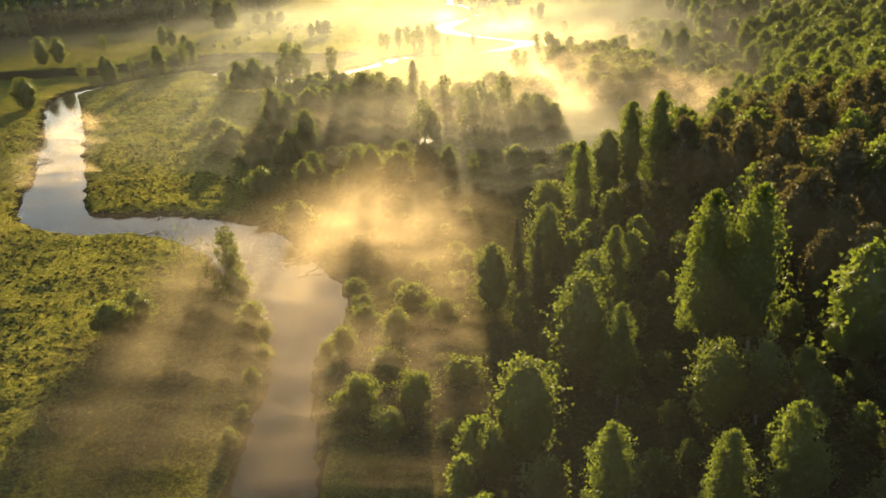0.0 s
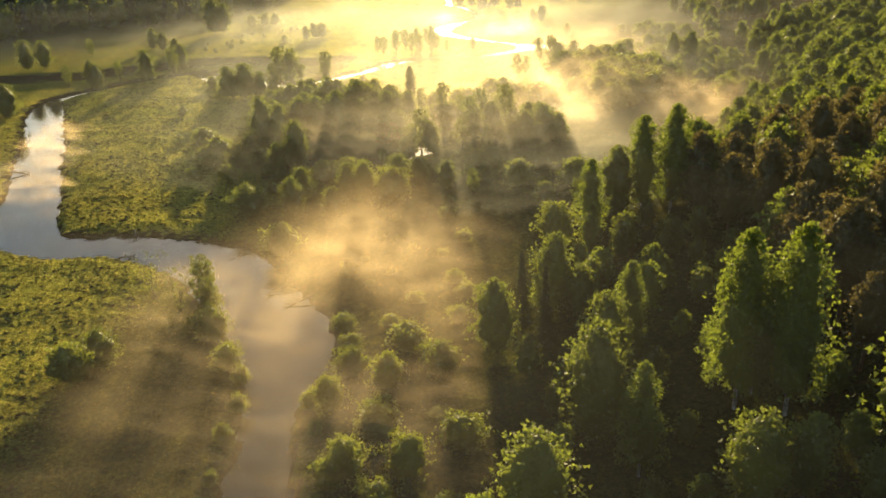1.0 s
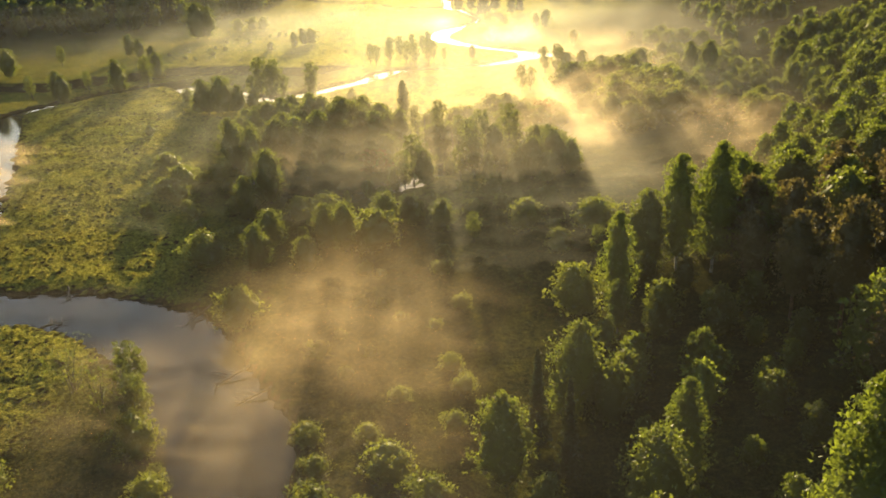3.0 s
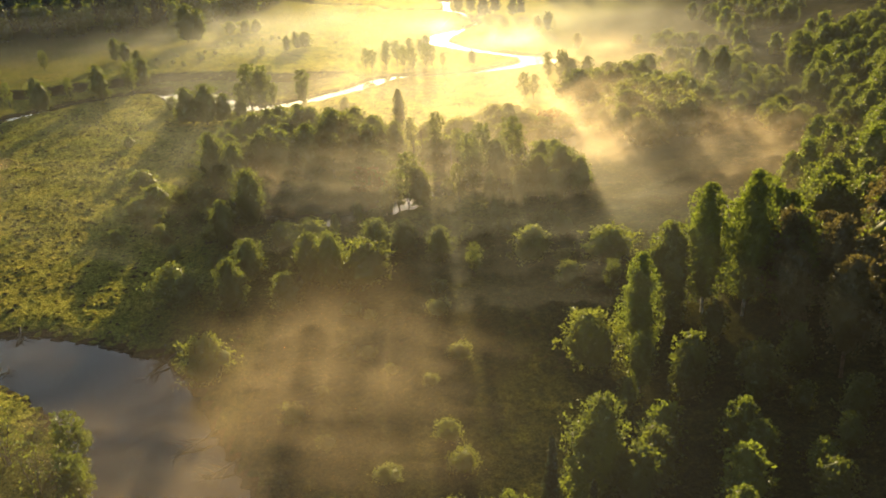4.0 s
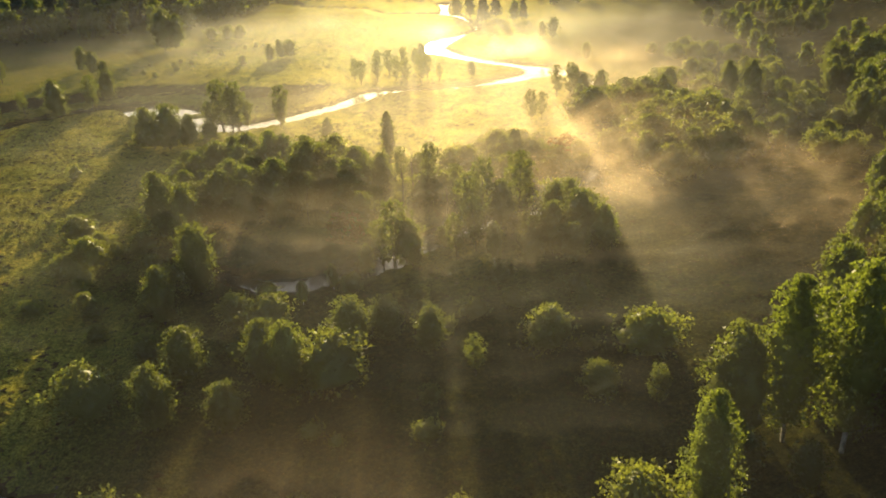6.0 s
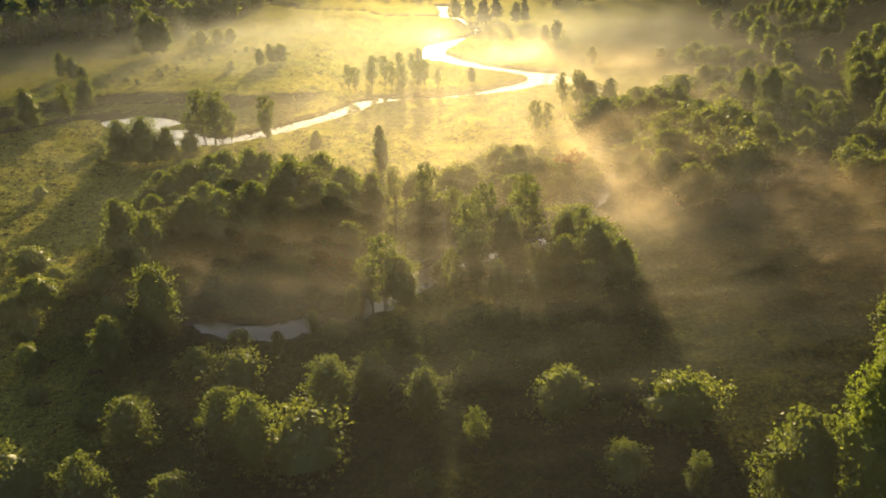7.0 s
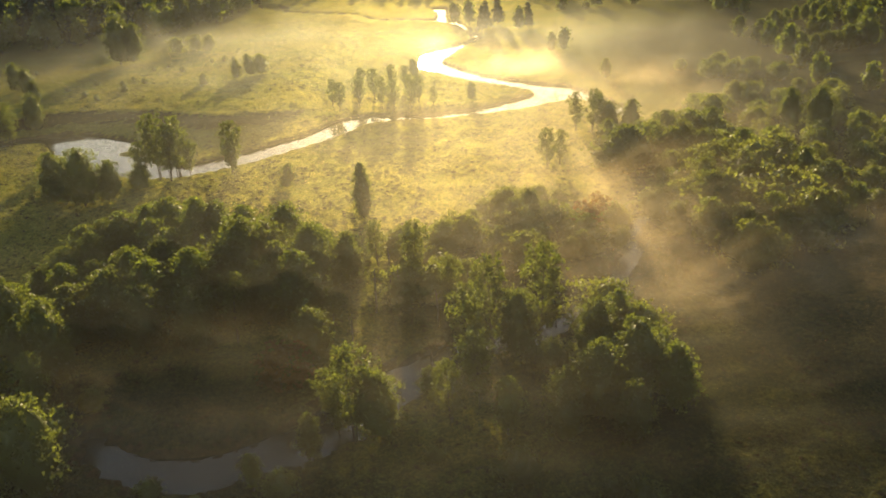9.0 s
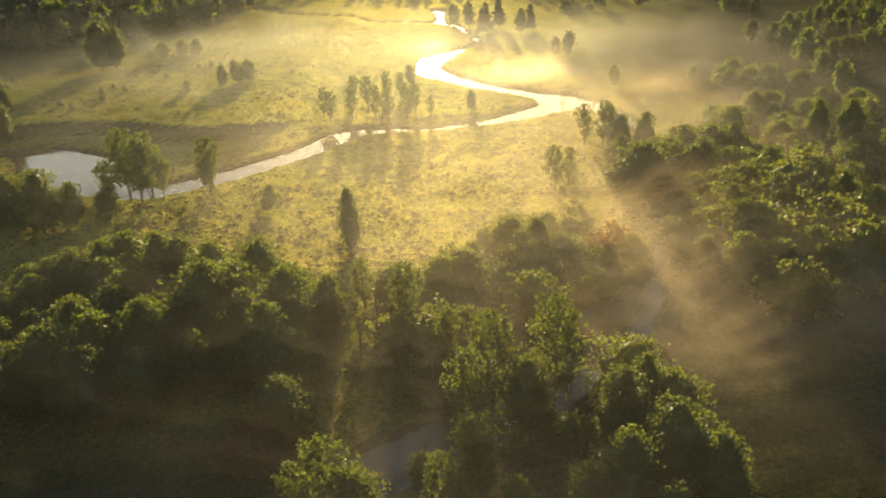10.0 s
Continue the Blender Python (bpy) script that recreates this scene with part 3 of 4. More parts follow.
MIDDLE = [("willow", -22, 256, 5), ("willow", -16, 248, 6), ("alder", -13.5, 251, 6.5), ("alder", -10.7, 243, 9), ("open", -5.4, 250, 8), ("open", 0.2, 240.7, 11),
          ("open", -4.8, 204.5, 12.5), ("alder", -1.5, 205, 9), ("open", 5.7, 232, 9), ("open", 12, 226, 14.2), ("open", 18, 227, 15), ("alder", 15, 221, 10),
          ("open", 8.5, 219, 12), ("alder", 22, 206, 9.5), ("alder", 27, 210, 10.5), ("slope", 31, 207, 8.5), ("alder", 18, 203, 8), ("slope", 25, 202, 7.5), ("birch", 12, 204, 7.5), ("open", 6, 206, 8.5), ("open", 9.5, 209, 10), ("birch", -9, 201, 6), ("birch", -14, 196.5, 4.5), ("willow", -11.5, 195, 3.5), ("birch", -18, 191, 4), ("open", -6.5, 207, 10), ("birch", 27.5, 221, 9), ("alder", 23, 216, 9.5), ("willow", 31, 219, 7), ("alder", 21, 265, 7.5), ("alder", 18, 262, 7), ("rust", 31, 262, 5.5), ("rust", 34, 268, 5)]
WET = [("alder", -34.9, 195.4, 12), ("alder", -37.8, 186.5, 9.4), ("alder", -47.2, 220.5, 13.6), ("alder", -43, 217, 12), ("birch", -42, 210, 9), ("willow", -22.8, 182.8, 6), ("alder", -15.7, 167.5, 9.6), ("alder", -19.2, 169.5, 8.2),
       ("willow", -12, 168, 7.6), ("alder", -8.9, 177, 7.8), ("alder", -4.4, 180, 6.5), ("alder", 1.1, 175.5, 6.4), ("open", 7.4, 169, 6.2), ("willow", 16.7, 175, 5.6), ("willow", 30.4, 174, 6.6), ("alder", -21.4, 159.5, 6.6),
       ("alder", -29.6, 159.5, 8.8), ("alder", -29.6, 170.5, 7.6), ("willow", -26, 186, 5), ("willow", -64, 219, 6), ("willow", -56.6, 208, 6), ("willow", -38.4, 162.6, 6), ("open", 27.8, 160.6, 6), ("willow", 22, 164, 4)]
EAST = [("alder", 44, 309, 6), ("alder", 52, 325, 7), ("alder", 52, 312, 6.5), ("willow", 55, 305, 6.5), ("alder", 58, 299, 7), ("alder", 59, 291, 7), ("willow", 58, 281, 6.5), ("alder", 62, 276, 7),
        ("alder", 57, 257, 6), ("willow", 54, 244, 6), ("alder", 59, 247, 6), ("willow", 66, 251, 6.5), ("alder", 74, 275, 7), ("willow", 74, 265, 6), ("willow", 69, 268, 5), ("alder", 51, 282, 6),
        ("willow", 49, 266, 5), ("willow", 75, 335, 5.5), ("willow", 72, 314, 5), ("alder", 94, 326, 7.5), ("alder", 99, 322, 8)]
SLOPE = [("tall", 32.9, 84.3, 21.5), ("tall", 37.2, 81.5, 22), ("tall", 35.6, 86.5, 17), ("alder", 17.5, 82, 14.5), ("tall", 20.4, 75.6, 13.5), ("alder", 16, 115, 12.5), ("spruce", 12, 110, 12.5),
         ("alder", 20.5, 94.5, 12), ("spruce", 14.5, 104, 12.5), ("alder", 8, 104, 11), ("tall", 25, 100, 13), ("tall", 44, 150, 21), ("alder", 34.9, 155, 13.5), ("tall", 27.3, 140.5, 15.5), ("willow", 21.9, 141, 8.4),
         ("tall", 53, 159.5, 15), ("pine", 51, 124, 18), ("pine", 55, 118, 18), ("pine", 66, 142, 18.5), ("pine", 76, 140, 17), ("pine", 81, 160, 16), ("pine", 58, 105, 18), ("tall", 39.4, 153.5, 19.6)]
NEAR = [("tall", 15, 54, 13), ("tall", 24.5, 52, 12), ("tall", 30, 53, 12.5), ("alder", 9, 68, 12.5), ("alder", 29, 68, 10.5), ("birch", 33, 67.6, 10), ("alder", 6, 64, 7),
        ("willow", -4, 79, 4.8), ("willow", -9, 80, 4.6), ("willow", -11.5, 78, 4), ("willow", -7, 96, 4.6), ("willow", -12.6, 92, 4.4), ("bare", -46, 124, 8.5), ("open", -37, 121, 9.5), ("bare", -40.5, 119.5, 8), ("open", -34, 116, 8),
        ("willow", -48, 101, 6), ("willow", -46, 104, 5), ("willow", -29, 141, 6), ("open", -35, 118, 6), ("willow", -32.5, 111, 5), ("willow", -29, 103, 4)]
MEADOW = [("alder", -127, 458, 19), ("alder", -123, 461, 16), ("willow", -112, 485, 7), ("willow", -106, 491, 7), ("willow", -100, 490, 7), ("alder", -68, 414, 7), ("alder", -64, 420, 8), ("willow", -61, 423, 7),
          ("willow", -78, 406, 4), ("open", -26, 369, 9), ("open", -29, 376, 8.5), ("open", -20, 373, 10), ("open", -13, 371, 10), ("open", -16, 384, 10), ("open", -9, 368, 9.5), ("open", -4, 369.5, 10.5), ("open", -1.5, 376, 9), ("open", -22, 392, 9), ("open", -11, 396, 9), ("open", -7, 400, 8), ("alder", -4, 420, 7), ("open", 3, 371, 6), ("alder", 15, 378, 6),
          ("alder", -180, 353, 13), ("alder", -174, 356, 12), ("open", -165, 383, 9), ("alder", -143, 405, 10), ("alder", -136, 398, 9), ("alder", -124, 379, 8), ("alder", -139, 326, 11.5), ("alder", -143, 330, 10), ("open", -135, 339.5, 8), ("alder", -120, 333, 13), ("open", -112, 340, 12.5), ("alder", -115, 360, 11),  ("open", -150, 325, 9), ("alder", -146, 270, 12), ("alder", -151, 276, 11), ("willow", -85, 263, 3.4)]
BACK = [("far", 22, 579, 14), ("far", 27, 548, 13), ("far", 37, 573, 15), ("far", 30, 560, 14), ("far", 52, 552, 13), ("far", 14, 600, 13), ("far", 46, 545, 12), ("alder", 53, 471, 8), ("alder", 63, 405, 7), ("far", 58, 470, 10)]
for group, trees in (("trees along the river bank", BANK), ("grove by the backwater", GROVE), ("trees round the backwater", MIDDLE), ("bushes in the wet hollow", WET), ("scrub at the foot of the slope", EAST),
                     ("trees on the wooded slope", SLOPE), ("trees by the near channel", NEAR), ("trees across the meadow", MEADOW), ("trees beyond the far bend", BACK)):
    for kind, x, y, top in trees:
        plant(kind, x, y, top * (1.45 if trees is EAST else 1.15 if trees is GROVE else 1.0), group, broad={"trees along the river bank": 1.2, "grove by the backwater": 1.35, "bushes in the wet hollow": 1.25, "trees round the backwater": 1.15, "trees on the wooded slope": 0.9}.get(group, 1.0) if kind not in ("poplar", "open", "bare") and not (trees is WET and top > 8.6) else 0.9)


def scatter(x0, x1, y0, y1, gap, inside):
    """Jittered places that keep their distance from the trees set so far."""
    out = []
    taken = np.array(PLACED)
    for y in np.arange(y0, y1, gap):
        for x in np.arange(x0, x1, gap):
            px, py = x + (RNG.random() - 0.5) * gap * 0.9, y + (RNG.random() - 0.5) * gap * 0.9
            if inside(px, py) and np.min(np.hypot(taken[:, 0] - px, taken[:, 1] - py)) > gap * 0.62:
                out.append((px, py))
    return out


# the wooded slope to the east
for x, y in scatter(-2, 190, 48, 360, 6.8, lambda x, y: wood_edge(y) + 1 < x < 14 + 0.62 * y and x < wood_edge(y) + 62):
    u = RNG.random()
    if 46 < x < 105 and y < 168:
        kind, top = ("pine", 12 + 5 * u) if RNG.random() < 0.8 else ("slope", 12 + 4 * u)
    elif y < 150:
        kind, top = ("thicket", (3 + 2.5 * u if x > 14 and y < 108 else 4 + 3.5 * u)) if RNG.random() < 0.92 or (x > 14 and y < 108) else (("birch", "slope", "spruce")[int(RNG.integers(3))], 7 + 3 * u)
    else:
        kind, top = "slope", (8 + 4 * u if x < wood_edge(y) + 12 else 10 + 5 * u)
    plant(kind, x, y, top, "trees on the wooded slope")

# dense growth in the grove and round the backwater
def ring(cx, cy, rx, ry):
    return lambda x, y: ((x - cx) / rx) ** 2 + ((y - cy) / ry) ** 2 < 1 and shore(x, y)[0] > 0.8


for cx, cy, rx, ry, gap, low, high, kinds in ((-33, 240, 22, 19, 5.2, 8, 11.5, ("alder", "slope", "alder")), (16, 217, 18, 12, 5.4, 4, 8, ("willow", "slope", "open")), (-6, 183, 36, 22, 8.5, 1.5, 3.6, ("sallow",)),
                                             (-5, 243, 16, 14, 6, 3.5, 6.5, ("willow", "sallow", "open")), (22, 262, 16, 16, 6, 3.5, 6.5, ("sallow", "willow")), (62, 285, 20, 42, 5.6, 6, 10.5, ("slope", "alder", "sallow")),
                                             (-8, 86, 12, 24, 7, 2, 4, ("sallow",)), (-48, 205, 16, 26, 8, 2, 4.5, ("willow",)), (-5, 128, 17, 40, 8.5, 1.2, 2.6, ("sallow",))):
    for x, y in scatter(cx - rx, cx + rx, cy - ry, cy + ry, gap, ring(cx, cy, rx, ry)):
        plant(kinds[int(RNG.integers(len(kinds)))], x, y, low + (high - low) * RNG.random(), "undergrowth of the hollow", broad=1.2)

# low scrub in the hollow between the backwater and the slope
for x, y in scatter(-30, 120, 165, 420, 8.5, lambda x, y: 28 + 0.12 * (y - 165) < x < wood_edge(y) - 2 and y > 250 and shore(x, y)[0] > 2.5 and lattice(np.array([x / 25]), np.array([y / 25]), 12)[0] > 0.42):
    plant("willow" if RNG.random() < 0.3 else "sallow", x, y, 3 + 3.5 * RNG.random(), "scrub at the foot of the slope")

# woods on the western and northern sides, far off
for x, y in scatter(-330, -90, 430, 720, 11.5, lambda x, y: x < west_edge(y) - 1 and x > west_edge(y) - 70):
    plant("far", x, y, 12 + 6 * RNG.random(), "western woods")
for x, y in scatter(60, 330, 340, 640, 15, lambda x, y: x > wood_edge(y) - 25 and lattice(np.array([x / 40]), np.array([y / 40]), 14)[0] > 0.35):
    plant("far", x, y, 8 + 5 * RNG.random(), "eastern woods", (0, 2)[int(RNG.integers(2))])


# hedgerows on the far eastern fields, and small shrubs along the terrace
for k in range(9):
    plant("slope", 138 + 4.2 * k, 440 - 0.4 * k, 7 + 2 * RNG.random(), "eastern hedgerow", broad=1.2)
    plant("slope", 176 + 5 * k, 527 + 0.9 * k, 7 + 2 * RNG.random(), "eastern hedgerow", broad=1.2)
SHRUBS = [(-107, 418), (-106, 384), (-80, 458), (-84, 457), (-88, 455), (-104, 449), (-107, 440), (-106, 406), (-118, 412), (-124, 402), (-153, 440), (-148, 425), (-100, 411), (-102, 396), (-113, 391), (-94, 435)]
for x, y in SHRUBS:
    plant("sallow", x, y, 1.3 + 1.2 * RNG.random(), "shrubs on the terrace")
for x, y in [(-25, 93), (-24.6, 86), (-24.5, 79), (-24.5, 74), (-26, 99), (-30, 108), (-12, 101), (-16, 93), (-14.5, 87)]:
    plant("sallow", x, y, 1.6 + 1.2 * RNG.random(), "bushes on the bank", broad=0.8)


# ---- dead wood ----
def dead_trunk(x, y, tall, lean, seed):
    """A broken bare trunk with stubs of limbs."""
    rng = np.random.default_rng(seed)
    ob = new("dead_trunk")
    v, f = [], []
    top = Vector((math.cos(seed) * lean, math.sin(seed) * lean, tall))
    tube(v, f, [(0, 0, -0.5), top * 0.5 + Vector((0.08, 0.05, 0)), top], [0.17, 0.13, 0.06], 7)
    part("trunk", mesh_from("dead_trunk", v, f, BARK_DEAD, True), ob)
    for k in range(4):
        v, f = [], []
        at = top * (0.45 + 0.13 * k)
        a = rng.random() * 6.28
        tube(v, f, [at, at + Vector((math.cos(a) * 0.5, math.sin(a) * 0.5, 0.25)), at + Vector((math.cos(a) * 0.9, math.sin(a) * 0.9, 0.6))], [0.05, 0.03, 0.01], 4)
        part("limb", mesh_from("dead_limb", v, f, BARK_DEAD, True), ob)
    ob.location = (x, y, float(land(x, y)[0]) - 0.05)
    return tagged(ob, "grey broken dead trunk standing by the backwater", "dead tree", "dead trunks")


for k, (x, y, tall) in enumerate(((3.6, 212.5, 6), (-4.5, 233, 7), (-2.5, 238, 8), (-1, 235, 6), (4.5, 229, 6), (8.6, 228.5, 9), (-7, 224, 5), (21, 231, 6), (-30, 232, 9))):
    dead_trunk(x, y, tall, 0.25 + 0.1 * (k % 3), k)


def fallen_branch(x, y, spin, long):
    """A drowned branch that lies half in the water."""
    rng = np.random.default_rng(int(abs(x * 10)))
    ob = new("fallen_branch")
    v, f = [], []
    tube(v, f, [(0, 0, 0.9), (long * 0.4, 0.2, 0.55), (long, -0.2, -0.25)], [0.2, 0.14, 0.04], 6)
    part("bough", mesh_from("bough", v, f, BARK_DARK, True), ob)
    for k in range(7):
        v, f = [], []
        u = 0.25 + 0.1 * k
        at = Vector((long * u, 0.1, 0.8 - 0.9 * u))
        a = rng.uniform(-1.3, 1.3)
        q = long * 0.38 * (1.1 - 0.6 * u)
        tube(v, f, [at, at + Vector((q * 0.6, q * math.sin(a), 0.35)), at + Vector((q, q * 1.7 * math.sin(a), 0.2))], [0.06, 0.04, 0.012], 4)
        part("twig", mesh_from("twig", v, f, BARK_DARK, True), ob)
    ob.matrix_basis = pose(x, y, 0.0, 0, 0, spin)
    return tagged(ob, "dark drowned branch reaching from the bank into the river", "branch", "drowned branches")


for x, y, spin, long in ((-35, 149, -120, 7), (-37.5, 151, -80, 5), (-24.5, 130, -140, 6), (-20.5, 124.5, -150, 5), (-62, 158, -70, 4), (-59.5, 143.5, 60, 4), (-112, 205, 10, 5), (-20, 365, -60, 4)):
    fallen_branch(x, y, spin, long)


def woods(name, places, label, leaf, seed, tall=13.0):
    """A distant wood as one mesh of loose crowns."""
    rng = np.random.default_rng(seed)
    c, r = [], []
    for x, y in places:
        z = float(land(x, y)[0])
        h = tall * (0.8 + 0.4 * rng.random())
        for k in range(6):
            u = k / 6
            c.append((x + rng.normal() * 1.3, y + rng.normal() * 1.3, z + h * (0.2 + 0.75 * u)))
            r.append(3.0 - 1.9 * u)
    v, f = leaves(np.array(c), np.array(r), len(places) * 75, 2.6, rng)
    return tagged(new(name, mesh_from(name, v, f, leaf)), label, "wood", kind="stuff")


far_left = [(x, y) for x, y in ((RNG.uniform(-620, -100), RNG.uniform(420, 1300)) for _ in range(7000)) if x < west_edge(y) - 60 or (y > 720 and x < -170)][:1600]
far_right = [(x, y) for x, y in ((RNG.uniform(60, 800), RNG.uniform(330, 1400)) for _ in range(3600)) if x > wood_edge(y) + 70 or (y > 640 and x > 70)][:1200]
far_mid = [(RNG.uniform(-320, 320), RNG.uniform(760, 1300)) for _ in range(700)]
over_hill = scatter(-10, 260, -120, 340, 8.5, lambda x, y: x > wood_edge(y) + 4 and (y < 52 or 12 + 0.62 * y < x < 60 + 0.62 * y or wood_edge(y) + 62 < x < wood_edge(y) + 95) and x < 50 + 0.62 * max(y, 40))
woods("hill_woods", over_hill, "leafy wood covering the hill", LEAF_ALDER, 34, 12)
woods("western_woods", far_left, "dark distant wood in the haze", LEAF_SPRUCE, 31, 15)
woods("eastern_woods", far_right, "hazy distant wood on rising ground", LEAF_ALDER, 32)
woods("northern_woods", far_mid, "hazy wood beyond the far meadow", LEAF_ALDER, 33)


# ---- tussock grass ----
def tussocks(name, n, x0, x1, y0, y1, inside, size, seed, label):
    rng = np.random.default_rng(seed)
    x, y = rng.uniform(x0, x1, n), rng.uniform(y0, y1, n)
    d = shore(x, y)
    keep = inside(x, y) & (d > 0.4) & (lattice(x / 6, y / 6, 21) + 0.5 * rng.random(n) > 0.55)
    x, y, d = x[keep], y[keep], d[keep]
    n = len(x)
    z = land(x, y, d) - 0.06
    s = size * (0.5 + rng.random(n))
    ring = np.arange(6) * math.pi / 3
    a = ring[None, :] + rng.random((n, 1)) * 6.28
    out = s[:, None] * (0.7 + 0.6 * rng.random((n, 6)))
    foot = np.stack([x[:, None] + np.cos(a) * out, y[:, None] + np.sin(a) * out, np.repeat(z[:, None], 6, 1)], 2)
    tip = np.stack([x + rng.normal(size=n) * 0.25 * s, y + rng.normal(size=n) * 0.25 * s, z + s * (0.2 + 0.28 * rng.random(n))], 1)
    v = np.concatenate([foot, tip[:, None, :]], 1).reshape(-1, 3)
    base = np.arange(n) * 7
    f = np.concatenate([np.stack([base + k, base + (k + 1) % 6, base + 6], 1) for k in range(6)]).tolist()
    me = mesh_from(name, v, f, GROUND, True)
    # tussocks carry the same painted shade as the ground
    me.attributes.new("painted_shade", "FLOAT", "POINT").data.foreach_set("value", painted_shade(v[:, 0], v[:, 1]).astype(np.float32))
    return tagged(new(name, me), label, "grass", kind="stuff")


tussocks("meadow_grass", 22000, -125, -40, 10, 150, lambda x, y: x < -42 + 4 * (lattice(x / 9, y / 9, 61) - 0.5) - 0.1 * (y - 60), 0.55, 41, "tussocky yellow-green grass of the near meadow")
tussocks("island_grass", 22000, -140, -34, 150, 345, lambda x, y: x < -40, 0.6, 42, "rows of straw-tipped tussocks inside the river bend")
tussocks("bank_grass", 16000, -45, 52, 238, 372, lambda x, y: x < 48, 0.6, 43, "rough grass between river and grove")
tussocks("far_grass", 14000, -120, 40, 355, 600, lambda x, y: x > west_edge(y) + 4, 0.6, 44, "dewy grass of the far meadow")
tussocks("hollow_grass", 9000, -45, 60, 140, 240, lambda x, y: x < wood_edge(y) + 2, 0.5, 45, "wet grass in the hollow, coloured darker to stand for shade")


# ---- mist: thin sheets one above the other ----
# x, y, reach in x, reach in y, height of the top, thickness of a sheet
BANKS = [(-11, 140, 20, 22, 8, 0.022), (15, 275, 40, 50, 13, 0.022), (-36, 92, 14, 44, 5, 0.02), (-10, 84, 20, 24, 6, 0.04), (-106, 205, 13, 36, 4, 0.12), (-60, 150, 34, 8, 2, 0.07), (-24, 118, 14, 18, 3, 0.08),
         (57, 255, 24, 32, 10, 0.10), (33, 248, 18, 26, 6, 0.08), (4, 214, 24, 12, 4, 0.05), (-26, 205, 22, 14, 4, 0.04), (32, 412, 24, 22, 13, 0.09), (0, 480, 14, 30, 9, 0.07),
         (50, 320, 55, 80, 10, 0.02), (0, 580, 260, 140, 13, 0.024), (120, 400, 100, 120, 14, 0.025), (-150, 420, 150, 90, 10, 0.025)]


def mist_sheet(height, k):
    """A sheet of mist near one height, thick where the banks of mist reach up to it."""
    xs, ys = np.linspace(-330, 330, 110), np.linspace(30, 760, 130)
    lift = lambda x, y: height * (0.8 + 0.4 * lattice(x / 40 + k * 7, y / 40, 50 + k)) + np.maximum(land(x, y, np.full(x.shape, 9.0)) - 1.2, 0)
    v, f = sheet(xs, ys, lift)
    me = mesh_from("mist", v, f, mist_material("mist_sheet", k), True)
    x, y = v[:, 0], v[:, 1]
    t = np.zeros(len(x))
    for cx, cy, rx, ry, h, thick in BANKS:
        g = np.exp(-(((x - cx) / rx) ** 2 + ((y - cy) / ry) ** 2) * 1.4)
        t += thick * g * step(1.25, 0.6, height / (h * np.sqrt(g) + 0.1))
    t *= step(-330, -250, x) * step(330, 250, x) * step(30, 50, y) * step(760, 640, y)
    me.attributes.new("thickness", "FLOAT", "POINT").data.foreach_set("value", np.minimum(t, 0.6).astype(np.float32))
    return tagged(new("mist", me), "thin golden morning mist drifting over the water", "mist", kind="stuff")


for k, height in enumerate((0.9, 2.2, 3.8, 5.6, 7.8, 10.5)):
    mist_sheet(height, k)


def mist_curtain(cx, cy, reach, top, thick, k, mat, name="mist", label="rising golden mist hanging over the river", cells=36):
    """Rising mist that hangs across the valley: thickest low down, ragged at its upper edge."""
    us, vs = np.linspace(-1, 1, cells), np.linspace(0, 1, 14)
    gu, gv = np.meshgrid(us, vs)
    u, w = gu.ravel(), gv.ravel()
    x = cx + u * reach
    crest = top * (0.55 + 0.75 * lattice(x / 9 + k * 5.3, x * 0 + k * 1.7, 90)) * (1 - 0.5 * u * u)
    y = cy + 5 * (lattice(x / 16 + k * 3.1, x * 0 + k, 91) - 0.5) + 0.2 * top * (lattice(x / 12 + k * 3.1, w * 1.5 + k, 92) - 0.5) - 0.4 * top * w
    z = np.maximum(land(x, np.full(x.shape, float(cy)), np.full(x.shape, 9.0)) - 1.2, 0) + 0.2 + crest * w
    i = (np.arange(13)[:, None] * cells + np.arange(cells - 1)[None, :]).ravel()
    me = mesh_from("mist", np.stack([x, y, z], 1), np.stack([i, i + 1, i + cells + 1, i + cells], 1).tolist(), mat, True)
    t = thick * step(0, 0.3, w) * step(1, 0.2, w) * step(1, 0.45, np.abs(u)) * (1 - 0.5 * step(60, 150, x))
    me.attributes.new("thickness", "FLOAT", "POINT").data.foreach_set("value", t.astype(np.float32))
    return tagged(new(name, me), label, "mist", kind="stuff")


CURTAIN = curtain_material("mist_curtain", 40, (0.97, 0.76, 0.49), 0.7, 0.08, 0.42, 0.6)
BANK_MIST = curtain_material("bank_mist", 23, (0.96, 0.78, 0.52), 0.7, 0.55)
HAZE = curtain_material("valley_haze", 11, (0.93, 0.93, 0.88), 0.75, 0.6)
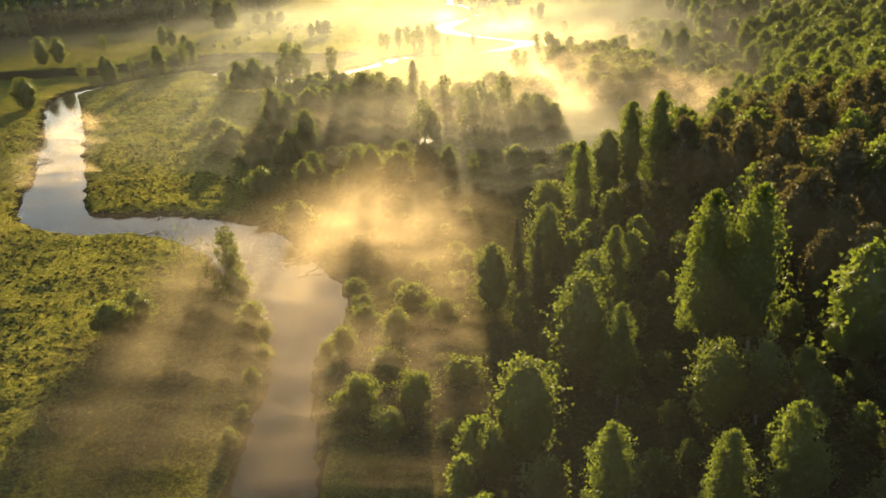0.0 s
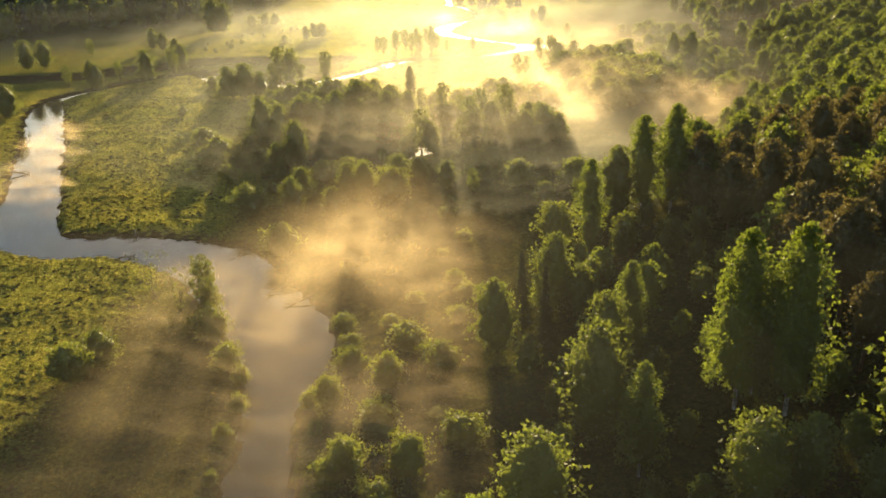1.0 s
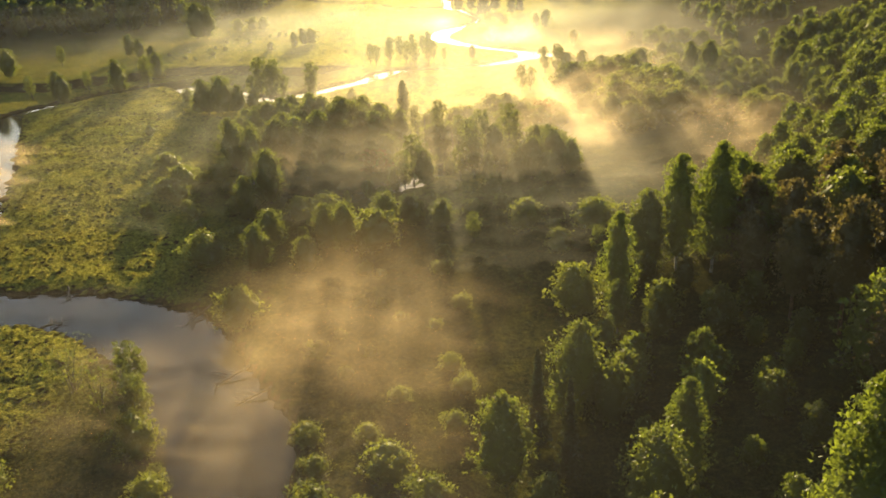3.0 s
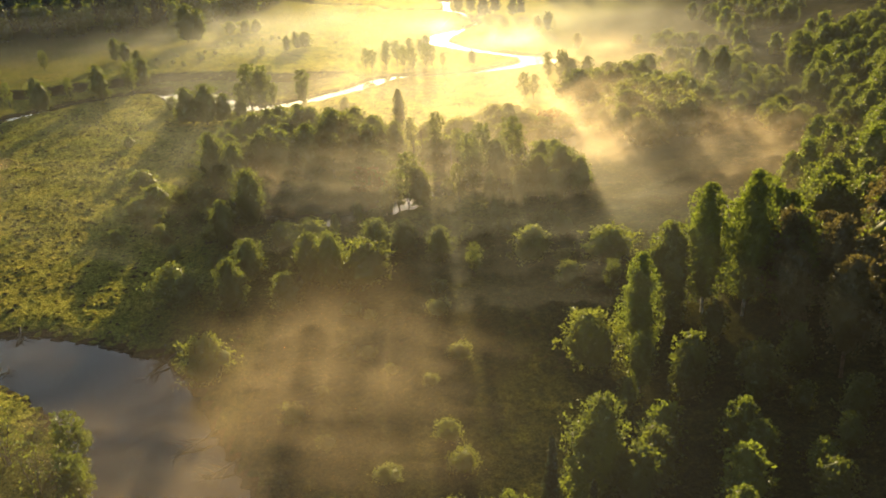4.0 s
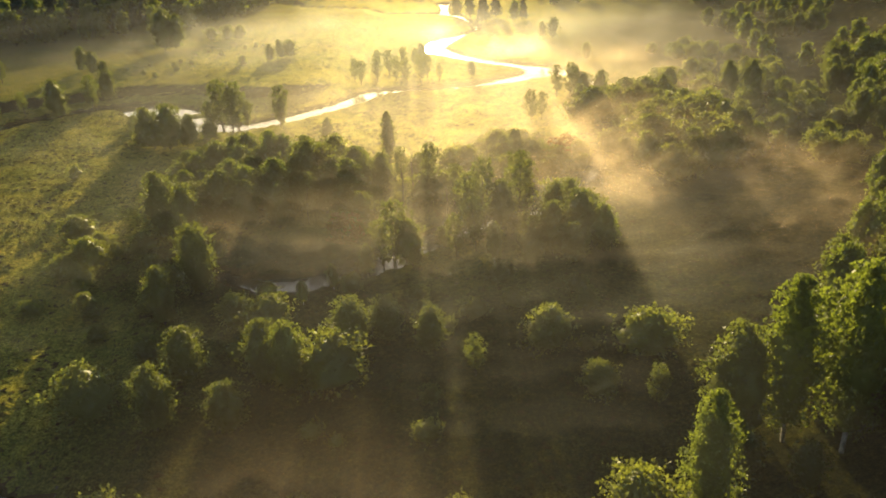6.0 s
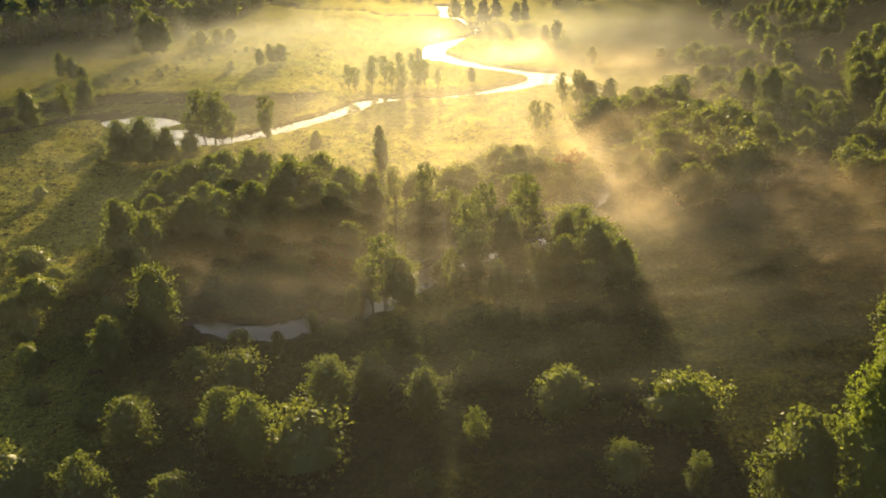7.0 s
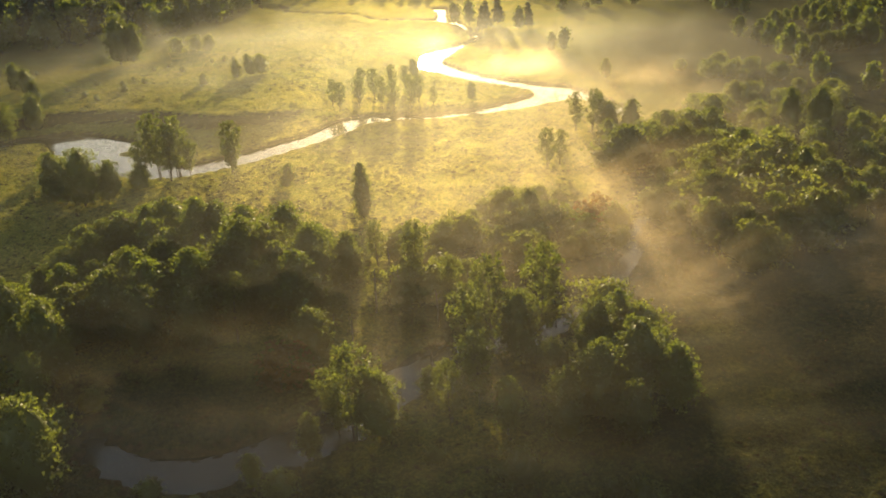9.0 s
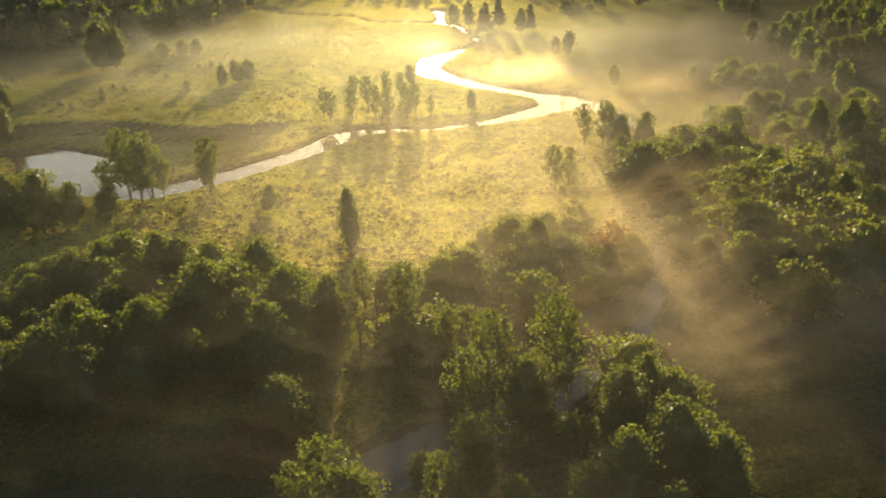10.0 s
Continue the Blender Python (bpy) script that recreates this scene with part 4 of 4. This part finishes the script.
# x, first y, last y, number, reach, top, thickness
for x, y0, y1, n, reach, top, thick in ((-11, 104, 146, 22, 24, 20, 0.0095), (-8, 62, 106, 22, 19, 12, 0.0125), (56, 226, 288, 22, 28, 15, 0.012), (32, 236, 300, 20, 18, 13, 0.010),
                                        (34, 402, 426, 4, 18, 18, 0.03), (2, 470, 500, 4, 10, 14, 0.02), (-106, 180, 246, 8, 11, 7, 0.08), (2, 206, 226, 4, 20, 7, 0.025), (-27, 202, 232, 15, 19, 9, 0.03),
                                        (60, 300, 400, 12, 40, 14, 0.012), (78, 196, 250, 16, 30, 13, 0.018)):
    for j in range(n):
        mist_curtain(x + 3 * math.sin(j * 2.1) + (0 if x > -100 else -0.35 * (j * 9 - 30)), y0 + (y1 - y0) * j / (n - 1), reach * (0.85 + 0.3 * ((j * 7) % 5) / 5), top, thick, j + x * 0.37, CURTAIN)
for j in range(36):  # smooth brown mist on the near bank
    mist_curtain(-34 + 3 * math.sin(j * 2.1), 66 + 1.9 * j, 18, 12, 0.0105, j * 1.1, BANK_MIST)
for j in range(24):  # golden haze among the trees round the backwater
    mist_curtain(8 + 5 * math.sin(j * 2.6), 196 + 6.5 * j, 78, 18, 0.0046, j * 1.6, BANK_MIST, "haze", "golden sunlit haze among the trees", 60)
for j in range(20):  # cool mist lying over the shaded hollow
    mist_curtain(30 + 6 * math.sin(j * 1.9), 158 + 4 * j, 52, 9, 0.005, j * 2.3, HAZE, "mist", "pale mist lying over the shaded hollow", 60)
# thin haze across the whole valley, through which the trees throw their shadows
for j in range(34):
    mist_curtain(10 + 9 * math.sin(j * 1.7), 180 + 10 * j, 150 + 2 * j, 23, 0.0035, j * 1.3, HAZE, "haze", "thin sunlit haze across the valley", 90)


def haze_sheet(height, near, far, k):
    """Thin high haze over the whole valley, denser in the distance."""
    v, f = sheet(spread(-300, 300, 25, -3500, 3500), spread(0, 700, 25, -300, 4000), lambda x, y: height + 5 * (lattice(x / 90, y / 90, 70 + k) - 0.5) + np.maximum(land(x, y, np.full(x.shape, 9.0)) - 1.2, 0))
    me = mesh_from("haze", v, f, mist_material("haze_sheet", 20 + k, 0.55, 0.22, (0.95, 0.93, 0.88)), True)
    t = (near + (far - near) * step(150, 430, v[:, 1])) * (1 - 0.45 * step(-5, 30, v[:, 0] - wood_edge(v[:, 1])) * step(230, 120, v[:, 1])) * (1 - 0.4 * step(40, 160, v[:, 0]))
    me.attributes.new("thickness", "FLOAT", "POINT").data.foreach_set("value", t.astype(np.float32))
    return tagged(new("haze", me), "faint high morning haze over the valley", "mist", kind="stuff")


haze_sheet(16, 0.008, 0.027, 0)
haze_sheet(21, 0.008, 0.027, 1)
